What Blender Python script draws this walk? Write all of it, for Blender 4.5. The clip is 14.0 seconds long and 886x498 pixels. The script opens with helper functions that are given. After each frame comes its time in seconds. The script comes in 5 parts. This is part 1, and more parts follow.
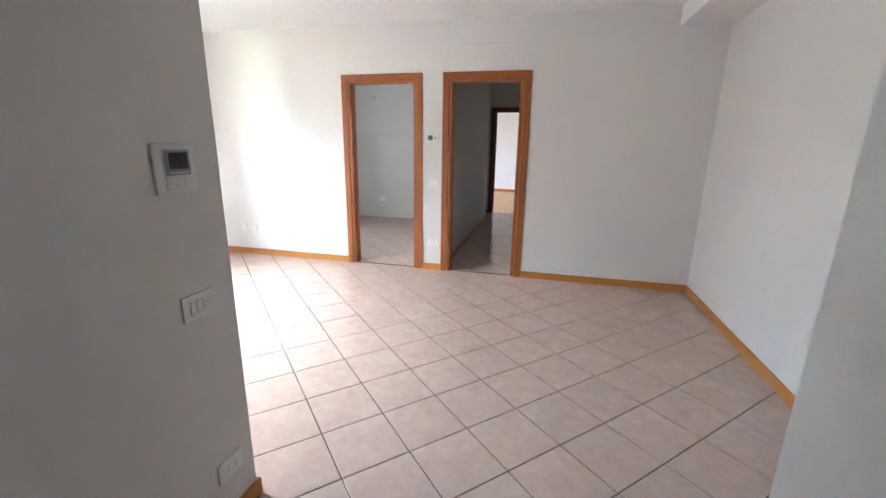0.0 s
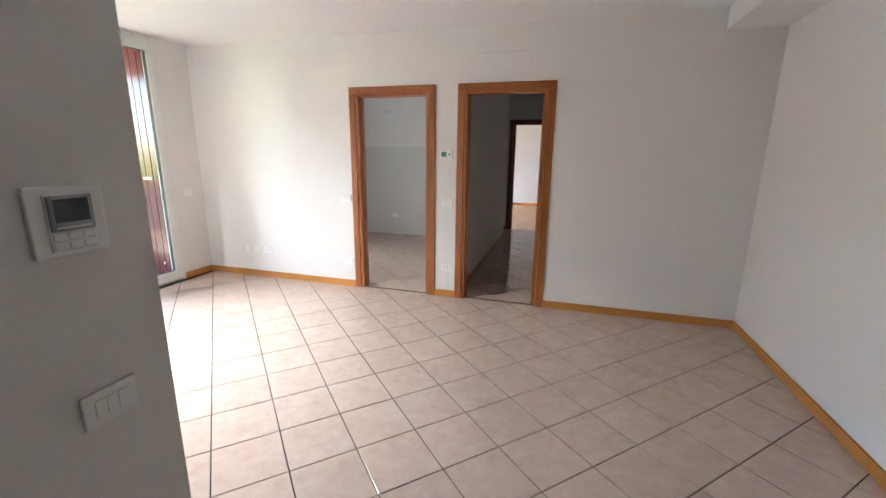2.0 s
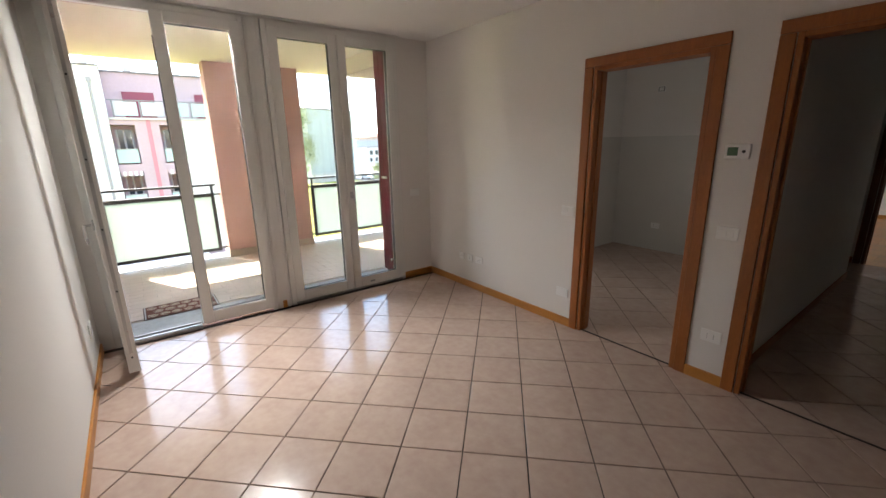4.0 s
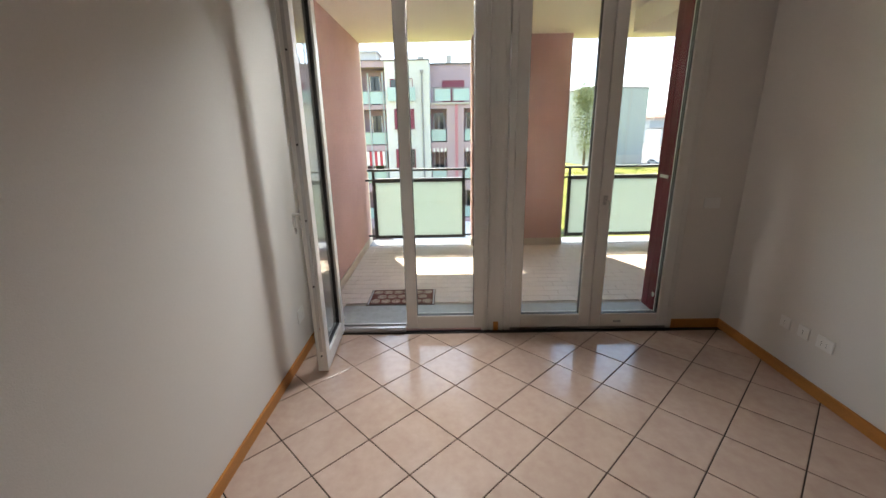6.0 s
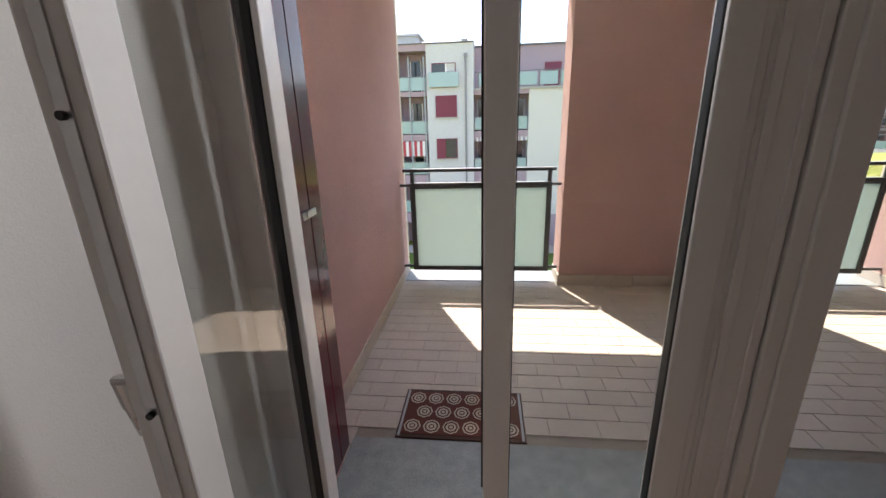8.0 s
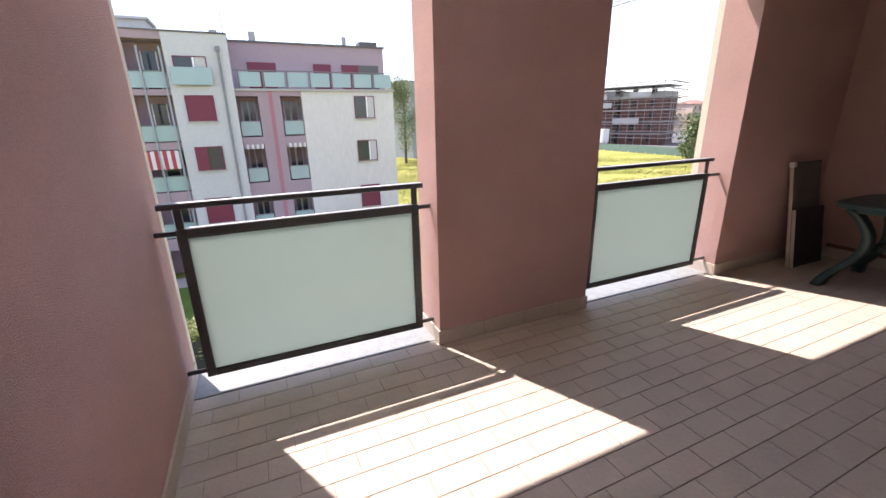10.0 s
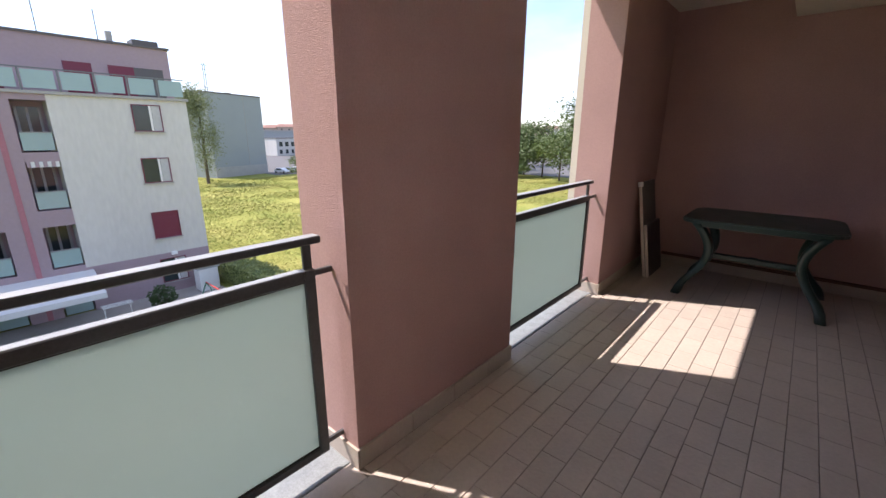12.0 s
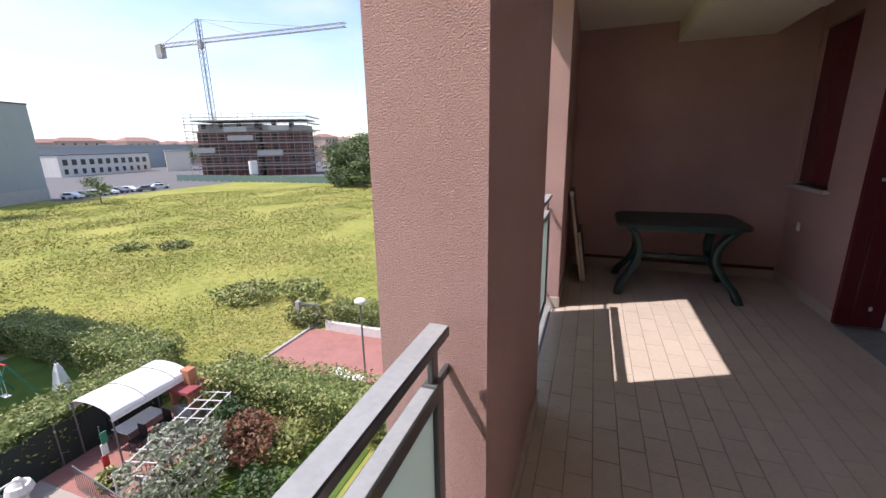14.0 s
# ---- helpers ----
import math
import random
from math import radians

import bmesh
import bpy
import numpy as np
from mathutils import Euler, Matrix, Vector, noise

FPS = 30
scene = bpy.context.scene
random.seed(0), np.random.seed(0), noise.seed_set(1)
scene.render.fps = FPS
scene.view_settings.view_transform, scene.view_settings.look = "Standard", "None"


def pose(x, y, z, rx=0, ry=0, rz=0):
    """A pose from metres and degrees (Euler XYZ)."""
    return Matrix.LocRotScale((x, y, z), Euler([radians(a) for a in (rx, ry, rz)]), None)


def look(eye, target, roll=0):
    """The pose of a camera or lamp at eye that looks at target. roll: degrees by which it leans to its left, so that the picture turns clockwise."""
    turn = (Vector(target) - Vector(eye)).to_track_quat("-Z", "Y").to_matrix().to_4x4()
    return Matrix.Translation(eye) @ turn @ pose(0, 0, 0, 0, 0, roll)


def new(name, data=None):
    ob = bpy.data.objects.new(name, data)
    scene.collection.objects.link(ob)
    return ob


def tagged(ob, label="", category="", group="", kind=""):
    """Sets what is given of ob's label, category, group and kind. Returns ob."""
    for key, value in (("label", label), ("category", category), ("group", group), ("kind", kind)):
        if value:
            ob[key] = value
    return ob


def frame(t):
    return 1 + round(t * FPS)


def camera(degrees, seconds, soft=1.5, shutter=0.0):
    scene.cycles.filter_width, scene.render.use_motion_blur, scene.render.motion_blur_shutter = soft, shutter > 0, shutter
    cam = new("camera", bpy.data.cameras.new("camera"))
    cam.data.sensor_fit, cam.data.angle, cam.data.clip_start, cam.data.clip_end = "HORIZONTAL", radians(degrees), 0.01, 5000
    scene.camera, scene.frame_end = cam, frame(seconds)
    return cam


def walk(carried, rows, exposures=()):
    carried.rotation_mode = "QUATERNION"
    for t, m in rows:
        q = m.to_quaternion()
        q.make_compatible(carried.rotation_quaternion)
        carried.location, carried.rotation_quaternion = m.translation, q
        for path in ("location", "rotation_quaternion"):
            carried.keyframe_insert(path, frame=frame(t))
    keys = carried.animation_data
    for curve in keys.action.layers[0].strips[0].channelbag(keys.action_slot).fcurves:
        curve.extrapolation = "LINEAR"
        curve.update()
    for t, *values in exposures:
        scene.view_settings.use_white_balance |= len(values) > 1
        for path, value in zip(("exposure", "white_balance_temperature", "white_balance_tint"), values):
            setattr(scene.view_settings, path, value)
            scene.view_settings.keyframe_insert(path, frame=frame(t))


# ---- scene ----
cam = camera(94.6, 14.0)
PATH = [
    (0, (0.338, 0.112, 1.458), (-0.126, 1.992, 0.955), 0.9),
    (0.5, (0.275, 0.112, 1.483), (-0.174, 2.019, 1.084), 1.1),
    (1, (0.254, 0.16, 1.516), (-0.197, 2.068, 1.118), 1.3),
    (1.5, (0.296, 0.325, 1.51), (-0.166, 2.223, 1.08), 1.3),
    (2, (0.262, 0.528, 1.52), (-0.285, 2.396, 1.064), 0.7),
    (2.5, (0.196, 0.804, 1.54), (-0.52, 2.607, 1.054), 0.2),
    (3, (0.186, 1.123, 1.554), (-0.808, 2.782, 1.044), -0.5),
    (3.5, (0.127, 1.451, 1.568), (-1.149, 2.905, 1.058), -0.9),
    (4, (0.019, 1.736, 1.595), (-1.531, 2.894, 1.089), -1.1),
    (4.2, (-0.01, 1.827, 1.622), (-1.65, 2.851, 1.109), -1.3),
    (6.3, (-1.31, 2.399, 1.596), (-3.226, 2.285, 1.032), -1.2),
    (6.5, (-1.533, 2.344, 1.542), (-3.445, 2.189, 0.979), -1.3),
    (7.1, (-2.106, 2.228, 1.563), (-3.997, 2.002, 0.954), -1.7),
    (7.2, (-2.195, 2.22, 1.562), (-4.083, 1.985, 0.951), -1.8),
    (9.3, (-4.0, 1.735, 1.43), (-5.888, 1.993, 0.824), -1.5),
    (9.5, (-4.111, 1.727, 1.442), (-5.972, 2.137, 0.836), -1.6),
    (10, (-4.34, 1.768, 1.449), (-6.082, 2.542, 0.841), -1.2),
    (10.5, (-4.526, 1.876, 1.453), (-6.115, 2.941, 0.867), -0.2),
    (11, (-4.683, 1.94, 1.453), (-6.122, 3.213, 0.895), 0.5),
    (11.5, (-4.99, 1.896, 1.461), (-6.318, 3.289, 0.918), 0.7),
    (12, (-5.301, 1.829, 1.453), (-6.565, 3.283, 0.916), 0.2),
    (12.5, (-5.66, 1.8, 1.471), (-6.867, 3.305, 0.945), -0.3),
    (13, (-5.98, 1.752, 1.493), (-7.098, 3.328, 0.98), -0.9),
    (13.5, (-6.216, 1.766, 1.503), (-7.188, 3.44, 1.001), -1.3),
    (14, (-6.354, 1.791, 1.517), (-7.017, 3.61, 1.016), -1.1),
]
EXPOSURES = [(0.0, 6.1, 5600, 4), (2.0, 5.75, 5900, 5), (3.0, 5.05, 6500, 9), (4.2, 3.7, 6900, 11), (6.3, 3.15, 6900, 10), (7.2, 2.75, 6700, 11), (9.3, 2.45, 6600, 23), (11.0, 2.0, 6300, 21), (12.5, 1.8, 6250, 20), (14.0, 1.6, 6200, 20)]
walk(cam, [(t, look(eye, target, roll)) for t, eye, target, roll in PATH], EXPOSURES)

# ---- world and sun ----
SUN = Vector((-0.572, -0.276, 1.0)).normalized()
world = bpy.data.worlds.new("sky")
scene.world = world
world.use_nodes = True
wn, wl = world.node_tree.nodes, world.node_tree.links
wbg = wn["Background"]
sky = wn.new("ShaderNodeTexSky")
sky.sky_type, sky.sun_disc = "NISHITA", False
sky.sun_elevation, sky.sun_rotation = math.asin(SUN.z), math.atan2(SUN.x, SUN.y)
sky.air_density, sky.dust_density = 1.0, 0.7
wco = wn.new("ShaderNodeTexCoord")
wmap = wn.new("ShaderNodeMapping")
wmap.inputs["Scale"].default_value = (1.2, 1.2, 3.6)
wno = wn.new("ShaderNodeTexNoise")
wno.inputs["Scale"].default_value, wno.inputs["Detail"].default_value, wno.inputs["Roughness"].default_value = 1.7, 7.0, 0.55
wra = wn.new("ShaderNodeValToRGB")
wra.color_ramp.elements[0].position, wra.color_ramp.elements[1].position = 0.42, 0.66
wra.color_ramp.elements[0].color, wra.color_ramp.elements[1].color = (0.05, 0.05, 0.05, 1), (0.92, 0.92, 0.92, 1)
wmix = wn.new("ShaderNodeMix")
wmix.data_type = "RGBA"
wmix.inputs["B"].default_value = (3.8, 4.25, 5.0, 1)
wl.new(wco.outputs["Generated"], wmap.inputs["Vector"])
wl.new(wmap.outputs["Vector"], wno.inputs["Vector"])
wl.new(wno.outputs["Fac"], wra.inputs["Fac"])
wl.new(wra.outputs["Color"], wmix.inputs["Factor"])
wl.new(sky.outputs["Color"], wmix.inputs["A"])
wl.new(wmix.outputs["Result"], wbg.inputs["Color"])
wbg.inputs["Strength"].default_value = 0.085

sun_data = bpy.data.lights.new("sun", "SUN")
sun_data.energy, sun_data.angle, sun_data.color = 2.1, radians(0.5), (1.0, 0.90, 0.78)
sun = new("sun", sun_data)
sun.matrix_world = look((0, 0, 60), Vector((0, 0, 60)) - SUN)

# daylight that comes in through the closed french window leaves, from high in the opening
def window_light(y0, y1, watts, z=2.62):
    d = bpy.data.lights.new("window_daylight", "AREA")
    d.shape, d.size, d.size_y, d.energy, d.color = "RECTANGLE", 0.10, y1 - y0, watts, (0.92, 0.96, 1.0)
    d.spread = radians(125)
    o = new("window_daylight", d)
    o.matrix_world = Matrix.Translation((-4.215, (y0 + y1) / 2, z)) @ pose(0, 0, 0, 0, -52, 0)
def opening_light(x, y0, y1, z0, z1, watts):
    d = bpy.data.lights.new("window_daylight", "AREA")
    d.shape, d.size, d.size_y, d.energy, d.color = "RECTANGLE", z1 - z0, y1 - y0, watts, (0.92, 0.96, 1.0)
    new("window_daylight", d).matrix_world = Matrix.Translation((x, (y0 + y1) / 2, (z0 + z1) / 2)) @ pose(0, 0, 0, 0, -90, 0)
window_light(2.1, 2.64, 5.0)
opening_light(-4.05, 4.9, 5.75, 0.1, 2.4, 0.5)
opening_light(-4.05, 10.65, 12.35, 0.95, 2.35, 0.6)


# ---- materials ----
def mat(name, color, rough=0.6, metal=0.0, vary=0.12, scale=6.0, grain=60.0, bump=0.0, bump_scale=200.0, spec=0.5, island=0.0, coat=0.0, stretch=(1, 1, 1), tint=None):
    """Principled paint with broad stains, fine grain, optional relief and variation from piece to piece."""
    m = bpy.data.materials.new(name)
    m.use_nodes = True
    n, l = m.node_tree.nodes, m.node_tree.links
    b = n["Principled BSDF"]
    b.inputs["Roughness"].default_value, b.inputs["Metallic"].default_value = rough, metal
    b.inputs["Specular IOR Level"].default_value, b.inputs["Coat Weight"].default_value = spec, coat
    co = n.new("ShaderNodeTexCoord")
    mp = n.new("ShaderNodeMapping")
    mp.inputs["Scale"].default_value = stretch
    geo = n.new("ShaderNodeNewGeometry")
    l.new(geo.outputs["Position"], mp.inputs["Vector"])
    big, fine = n.new("ShaderNodeTexNoise"), n.new("ShaderNodeTexNoise")
    big.inputs["Scale"].default_value, big.inputs["Detail"].default_value = scale, 4.0
    fine.inputs["Scale"].default_value, fine.inputs["Detail"].default_value = grain, 3.0
    for x in (big, fine):
        l.new(mp.outputs["Vector"], x.inputs["Vector"])
    add = n.new("ShaderNodeMath")
    add.operation = "ADD"
    l.new(big.outputs["Fac"], add.inputs[0])
    l.new(fine.outputs["Fac"], add.inputs[1])
    ramp = n.new("ShaderNodeMapRange")
    ramp.inputs["From Min"].default_value, ramp.inputs["From Max"].default_value = 0.6, 1.4
    l.new(add.outputs[0], ramp.inputs["Value"])
    mix = n.new("ShaderNodeMix")
    mix.data_type = "RGBA"
    c = Vector(color)
    hi = Vector(tint) if tint else c * (1 + vary)
    mix.inputs["A"].default_value, mix.inputs["B"].default_value = (*(c * (1 - vary)), 1), (*hi, 1)
    l.new(ramp.outputs["Result"], mix.inputs["Factor"])
    out = mix.outputs["Result"]
    if island:
        info = n.new("ShaderNodeObjectInfo")
        s = n.new("ShaderNodeMath")
        s.operation = "ADD"
        l.new(info.outputs["Random"], s.inputs[0])
        l.new(geo.outputs["Random Per Island"], s.inputs[1])
        r = n.new("ShaderNodeMapRange")
        r.inputs["From Max"].default_value = 2.0
        r.inputs["To Min"].default_value, r.inputs["To Max"].default_value = 1 - island, 1 + island
        l.new(s.outputs[0], r.inputs["Value"])
        hsv = n.new("ShaderNodeHueSaturation")
        l.new(r.outputs["Result"], hsv.inputs["Value"])
        l.new(out, hsv.inputs["Color"])
        out = hsv.outputs["Color"]
    l.new(out, b.inputs["Base Color"])
    rr = n.new("ShaderNodeMapRange")
    rr.inputs["To Min"].default_value, rr.inputs["To Max"].default_value = max(0.02, rough - 0.08), min(1, rough + 0.08)
    l.new(big.outputs["Fac"], rr.inputs["Value"])
    l.new(rr.outputs["Result"], b.inputs["Roughness"])
    if bump:
        bn = n.new("ShaderNodeTexNoise")
        bn.inputs["Scale"].default_value, bn.inputs["Detail"].default_value = bump_scale, 3.0
        l.new(mp.outputs["Vector"], bn.inputs["Vector"])
        bp = n.new("ShaderNodeBump")
        bp.inputs["Strength"].default_value, bp.inputs["Distance"].default_value = 1.0, bump
        l.new(bn.outputs["Fac"], bp.inputs["Height"])
        l.new(bp.outputs["Normal"], b.inputs["Normal"])
    return m


def glass_mat(name, color=(0.96, 0.985, 0.98)):
    """Clear pane: see-through, with a mirror reflection that grows towards grazing angles."""
    m = bpy.data.materials.new(name)
    m.use_nodes = True
    n, l = m.node_tree.nodes, m.node_tree.links
    n.remove(n["Principled BSDF"])
    tr, gl, mx, fr = n.new("ShaderNodeBsdfTransparent"), n.new("ShaderNodeBsdfGlossy"), n.new("ShaderNodeMixShader"), n.new("ShaderNodeLayerWeight")
    tr.inputs["Color"].default_value = (*color, 1)
    gl.inputs["Roughness"].default_value = 0.0
    fr.inputs["Blend"].default_value = 0.5
    pw, sc = n.new("ShaderNodeMath"), n.new("ShaderNodeMapRange")
    pw.operation, pw.inputs[1].default_value = "POWER", 4.0
    sc.inputs["To Min"].default_value, sc.inputs["To Max"].default_value = 0.03, 0.9
    l.new(fr.outputs["Facing"], pw.inputs[0])
    l.new(pw.outputs[0], sc.inputs["Value"])
    l.new(sc.outputs["Result"], mx.inputs[0])
    l.new(tr.outputs[0], mx.inputs[1])
    l.new(gl.outputs[0], mx.inputs[2])
    l.new(mx.outputs[0], n["Material Output"].inputs["Surface"])
    return m


def frosted_mat(name, color):
    """Etched balustrade glass: scatters the light that falls on its far side."""
    m = bpy.data.materials.new(name)
    m.use_nodes = True
    n, l = m.node_tree.nodes, m.node_tree.links
    b = n["Principled BSDF"]
    b.inputs["Base Color"].default_value, b.inputs["Roughness"].default_value = (*color, 1), 0.25
    t = n.new("ShaderNodeBsdfTranslucent")
    noi = n.new("ShaderNodeTexNoise")
    noi.inputs["Scale"].default_value = 3.0
    mixc = n.new("ShaderNodeMix")
    mixc.data_type = "RGBA"
    mixc.inputs["A"].default_value = (*(Vector(color) * 0.93), 1)
    mixc.inputs["B"].default_value = (*color, 1)
    l.new(noi.outputs["Fac"], mixc.inputs["Factor"])
    l.new(mixc.outputs["Result"], t.inputs["Color"])
    mx = n.new("ShaderNodeMixShader")
    mx.inputs[0].default_value = 0.62
    l.new(b.outputs[0], mx.inputs[1])
    l.new(t.outputs[0], mx.inputs[2])
    l.new(mx.outputs[0], n["Material Output"].inputs["Surface"])
    return m


WALL = mat("warm_white_wall_paint", (0.80, 0.77, 0.735), 0.85, vary=0.025, scale=1.2, grain=90, bump=0.0006, bump_scale=260)
CEIL = mat("white_ceiling_paint", (0.85, 0.84, 0.82), 0.9, vary=0.02, scale=1.0, bump=0.0005)
TILE = mat("pinkish_beige_ceramic", (0.52, 0.375, 0.305), 0.15, vary=0.05, scale=7, grain=18, island=0.05, bump=0.0003, bump_scale=45, tint=(0.60, 0.46, 0.385))
GROUT = mat("dark_grout", (0.04, 0.03, 0.025), 0.9)
WOOD = mat("orange_oak_skirting", (0.52, 0.22, 0.05), 0.38, vary=0.18, scale=3, grain=50, stretch=(1, 1, 7))
CASING = mat("reddish_brown_door_wood", (0.34, 0.108, 0.024), 0.4, vary=0.25, scale=5, grain=60, stretch=(6, 6, 0.6))
DARKCASING = mat("dark_mahogany_wood", (0.17, 0.05, 0.02), 0.4, vary=0.2, stretch=(6, 6, 0.6))
PARQUET = mat("honey_parquet", (0.45, 0.24, 0.09), 0.35, vary=0.25, scale=4, grain=30, island=0.2)
PVC = mat("white_window_plastic", (0.78, 0.77, 0.74), 0.35, vary=0.02, scale=2)
PLATE = mat("white_switch_plastic", (0.88, 0.87, 0.85), 0.3, vary=0.01)
GREYPL = mat("grey_plastic", (0.33, 0.34, 0.35), 0.35, vary=0.03)
SCREEN = mat("dark_display", (0.02, 0.022, 0.025), 0.12, vary=0.05)
LCD = mat("green_display", (0.06, 0.12, 0.07), 0.2, vary=0.05)
BLACK = mat("black_rubber", (0.02, 0.02, 0.02), 0.5)
STEEL = mat("satin_steel", (0.55, 0.55, 0.54), 0.3, 1.0, vary=0.05)
ALU = mat("aluminium_threshold", (0.45, 0.45, 0.45), 0.35, 1.0, vary=0.1)
GLASS = glass_mat("window_glass")
PLASTER = mat("pink_rough_plaster", (0.52, 0.335, 0.305), 0.95, vary=0.10, scale=2.0, grain=110, bump=0.0075, bump_scale=230, spec=0.15)
CREAM = mat("cream_plaster", (0.66, 0.60, 0.50), 0.9, vary=0.05, scale=2, bump=0.003, bump_scale=90)
SOFFIT = mat("cream_soffit_paint", (0.74, 0.69, 0.58), 0.9, vary=0.03, scale=1.5)
DECK = mat("beige_outdoor_tile", (0.50, 0.435, 0.375), 0.55, vary=0.10, scale=5, grain=45, island=0.07, bump=0.0012, bump_scale=60)
DECKGROUT = mat("grey_grout", (0.26, 0.225, 0.195), 0.95)
SKIRT = mat("beige_tile_skirting", (0.50, 0.43, 0.36), 0.6, vary=0.08, island=0.05)
GRANITE = mat("grey_granite", (0.23, 0.25, 0.25), 0.5, vary=0.28, scale=14, grain=120)
RAIL = mat("dark_painted_steel", (0.075, 0.078, 0.08), 0.32, vary=0.25, scale=12, grain=90, bump=0.0005)
FROST = frosted_mat("frosted_glass", (0.56, 0.635, 0.60))
RED = mat("glossy_burgundy_paint", (0.115, 0.012, 0.022), 0.15, vary=0.08, scale=2, coat=0.0, spec=0.35)
CAP = mat("worn_sunlit_grey_paint", (0.30, 0.32, 0.33), 0.5, vary=0.12, scale=9, grain=70)
GREEN = mat("dark_green_plastic", (0.018, 0.045, 0.038), 0.42, vary=0.15, scale=6, grain=80)
BOARD = mat("dark_laminate", (0.025, 0.025, 0.03), 0.4, vary=0.1)
BOARDGREY = mat("grey_laminate", (0.10, 0.095, 0.085), 0.5, vary=0.1)
BOARDEDGE = mat("pale_board_edge", (0.62, 0.56, 0.48), 0.7)
MATDARK = mat("dark_brown_mat", (0.06, 0.03, 0.022), 0.9, bump=0.002)
MATRED = mat("brick_red_mat", (0.11, 0.03, 0.02), 0.95, bump=0.002)
MATPALE = mat("pale_mat_pile", (0.50, 0.46, 0.38), 0.95, bump=0.002)
F_WHITE = mat("weathered_white_render", (0.60, 0.585, 0.54), 0.9, vary=0.09, scale=0.35, grain=5, stretch=(1, 1, 0.3))
F_PURPLE = mat("mauve_render", (0.36, 0.275, 0.30), 0.9, vary=0.06, scale=0.5, grain=6)
F_BAND = mat("rose_band", (0.40, 0.17, 0.20), 0.9)
F_GREY = mat("pale_grey_render", (0.52, 0.53, 0.52), 0.9, vary=0.06, scale=0.4, grain=5)
SHUT = mat("burgundy_roller_shutter", (0.16, 0.02, 0.045), 0.5)
DARKGLASS = mat("dark_window_glass", (0.035, 0.045, 0.05), 0.08, vary=0.2, scale=1.5)
CURTAIN = mat("white_net_curtain", (0.50, 0.50, 0.48), 0.9)
GREENGLASS = mat("greenish_balustrade_glass", (0.30, 0.42, 0.41), 0.15, vary=0.06, scale=0.8)
ROOFM = mat("dark_metal_coping", (0.10, 0.09, 0.09), 0.5)
PIPE = mat("grey_downpipe", (0.22, 0.22, 0.23), 0.5)
AWN = mat("white_awning_cloth", (0.66, 0.655, 0.64), 0.8, vary=0.03)
AWNRED = mat("red_awning_stripe", (0.42, 0.06, 0.08), 0.8)
FIELD = mat("meadow_ground", (0.18, 0.235, 0.045), 1.0, vary=0.2, scale=0.12, grain=1.6, bump=0.05, bump_scale=3, tint=(0.36, 0.34, 0.10), spec=0.1)
BLADE = mat("meadow_grass", (0.27, 0.34, 0.07), 0.9, vary=0.20, scale=0.12, grain=2.0, island=0.22, tint=(0.50, 0.45, 0.16), spec=0.1)
LAWN = mat("mown_lawn", (0.085, 0.135, 0.03), 1.0, vary=0.3, scale=1.2, grain=14, bump=0.02, bump_scale=30, spec=0.1)
LEAF = mat("hedge_leaf", (0.20, 0.25, 0.055), 0.55, vary=0.3, scale=1.5, grain=9, island=0.45, tint=(0.33, 0.35, 0.12))
HEDGECORE = mat("hedge_shaded_inside", (0.09, 0.13, 0.03), 0.9, vary=0.5, scale=6, grain=25, bump=0.05, bump_scale=12)
LEAFDARK = mat("dark_leaf", (0.035, 0.07, 0.015), 0.6, vary=0.3, scale=2, island=0.4)
LEAFTREE = mat("tree_leaf", (0.075, 0.125, 0.03), 0.6, vary=0.3, scale=0.4, grain=4, island=0.4, tint=(0.15, 0.20, 0.06))
LEAFPALE = mat("pale_poplar_leaf", (0.19, 0.235, 0.10), 0.7, vary=0.25, scale=0.5, grain=4, island=0.3, tint=(0.32, 0.36, 0.19))
LEAFRUST = mat("rust_brown_leaf", (0.16, 0.075, 0.04), 0.7, vary=0.3, island=0.4)
LEAFOLIVE = mat("silver_olive_leaf", (0.22, 0.25, 0.17), 0.7, vary=0.25, island=0.4)
BARK = mat("bark", (0.10, 0.075, 0.05), 0.9, vary=0.3, grain=20)
NET = mat("dark_shade_net", (0.02, 0.03, 0.025), 0.8)
BRICKRED = mat("red_brick_paving", (0.29, 0.135, 0.115), 0.85, vary=0.2, scale=2, grain=12, island=0.12)
PAVE = mat("pale_concrete_paving", (0.34, 0.31, 0.275), 0.9, vary=0.12, scale=1.0, grain=10, island=0.06)
CONC = mat("concrete", (0.38, 0.37, 0.35), 0.9, vary=0.12, scale=0.8, grain=8)
ASPH = mat("pale_asphalt", (0.12, 0.12, 0.12), 0.95, vary=0.15, scale=0.3)
IRON = mat("grey_iron", (0.16, 0.17, 0.17), 0.5, 0.3)
GREENPAINT = mat("green_paint", (0.03, 0.17, 0.10), 0.5)
REDPAINT = mat("red_paint", (0.50, 0.03, 0.03), 0.5)
REDTILE = mat("red_roof_tile", (0.26, 0.055, 0.06), 0.8, vary=0.2, scale=3)
TERRA = mat("terracotta", (0.40, 0.17, 0.09), 0.85)
WHITEST = mat("white_stone", (0.70, 0.69, 0.66), 0.8)
DARKBRICK = mat("dark_brown_brickwork", (0.16, 0.075, 0.06), 0.9, vary=0.2, scale=0.6, grain=5)
SCAFF = mat("scaffold_steel", (0.36, 0.31, 0.29), 0.5, 0.4)
CRANE = mat("pale_crane_paint", (0.30, 0.31, 0.33), 0.5)
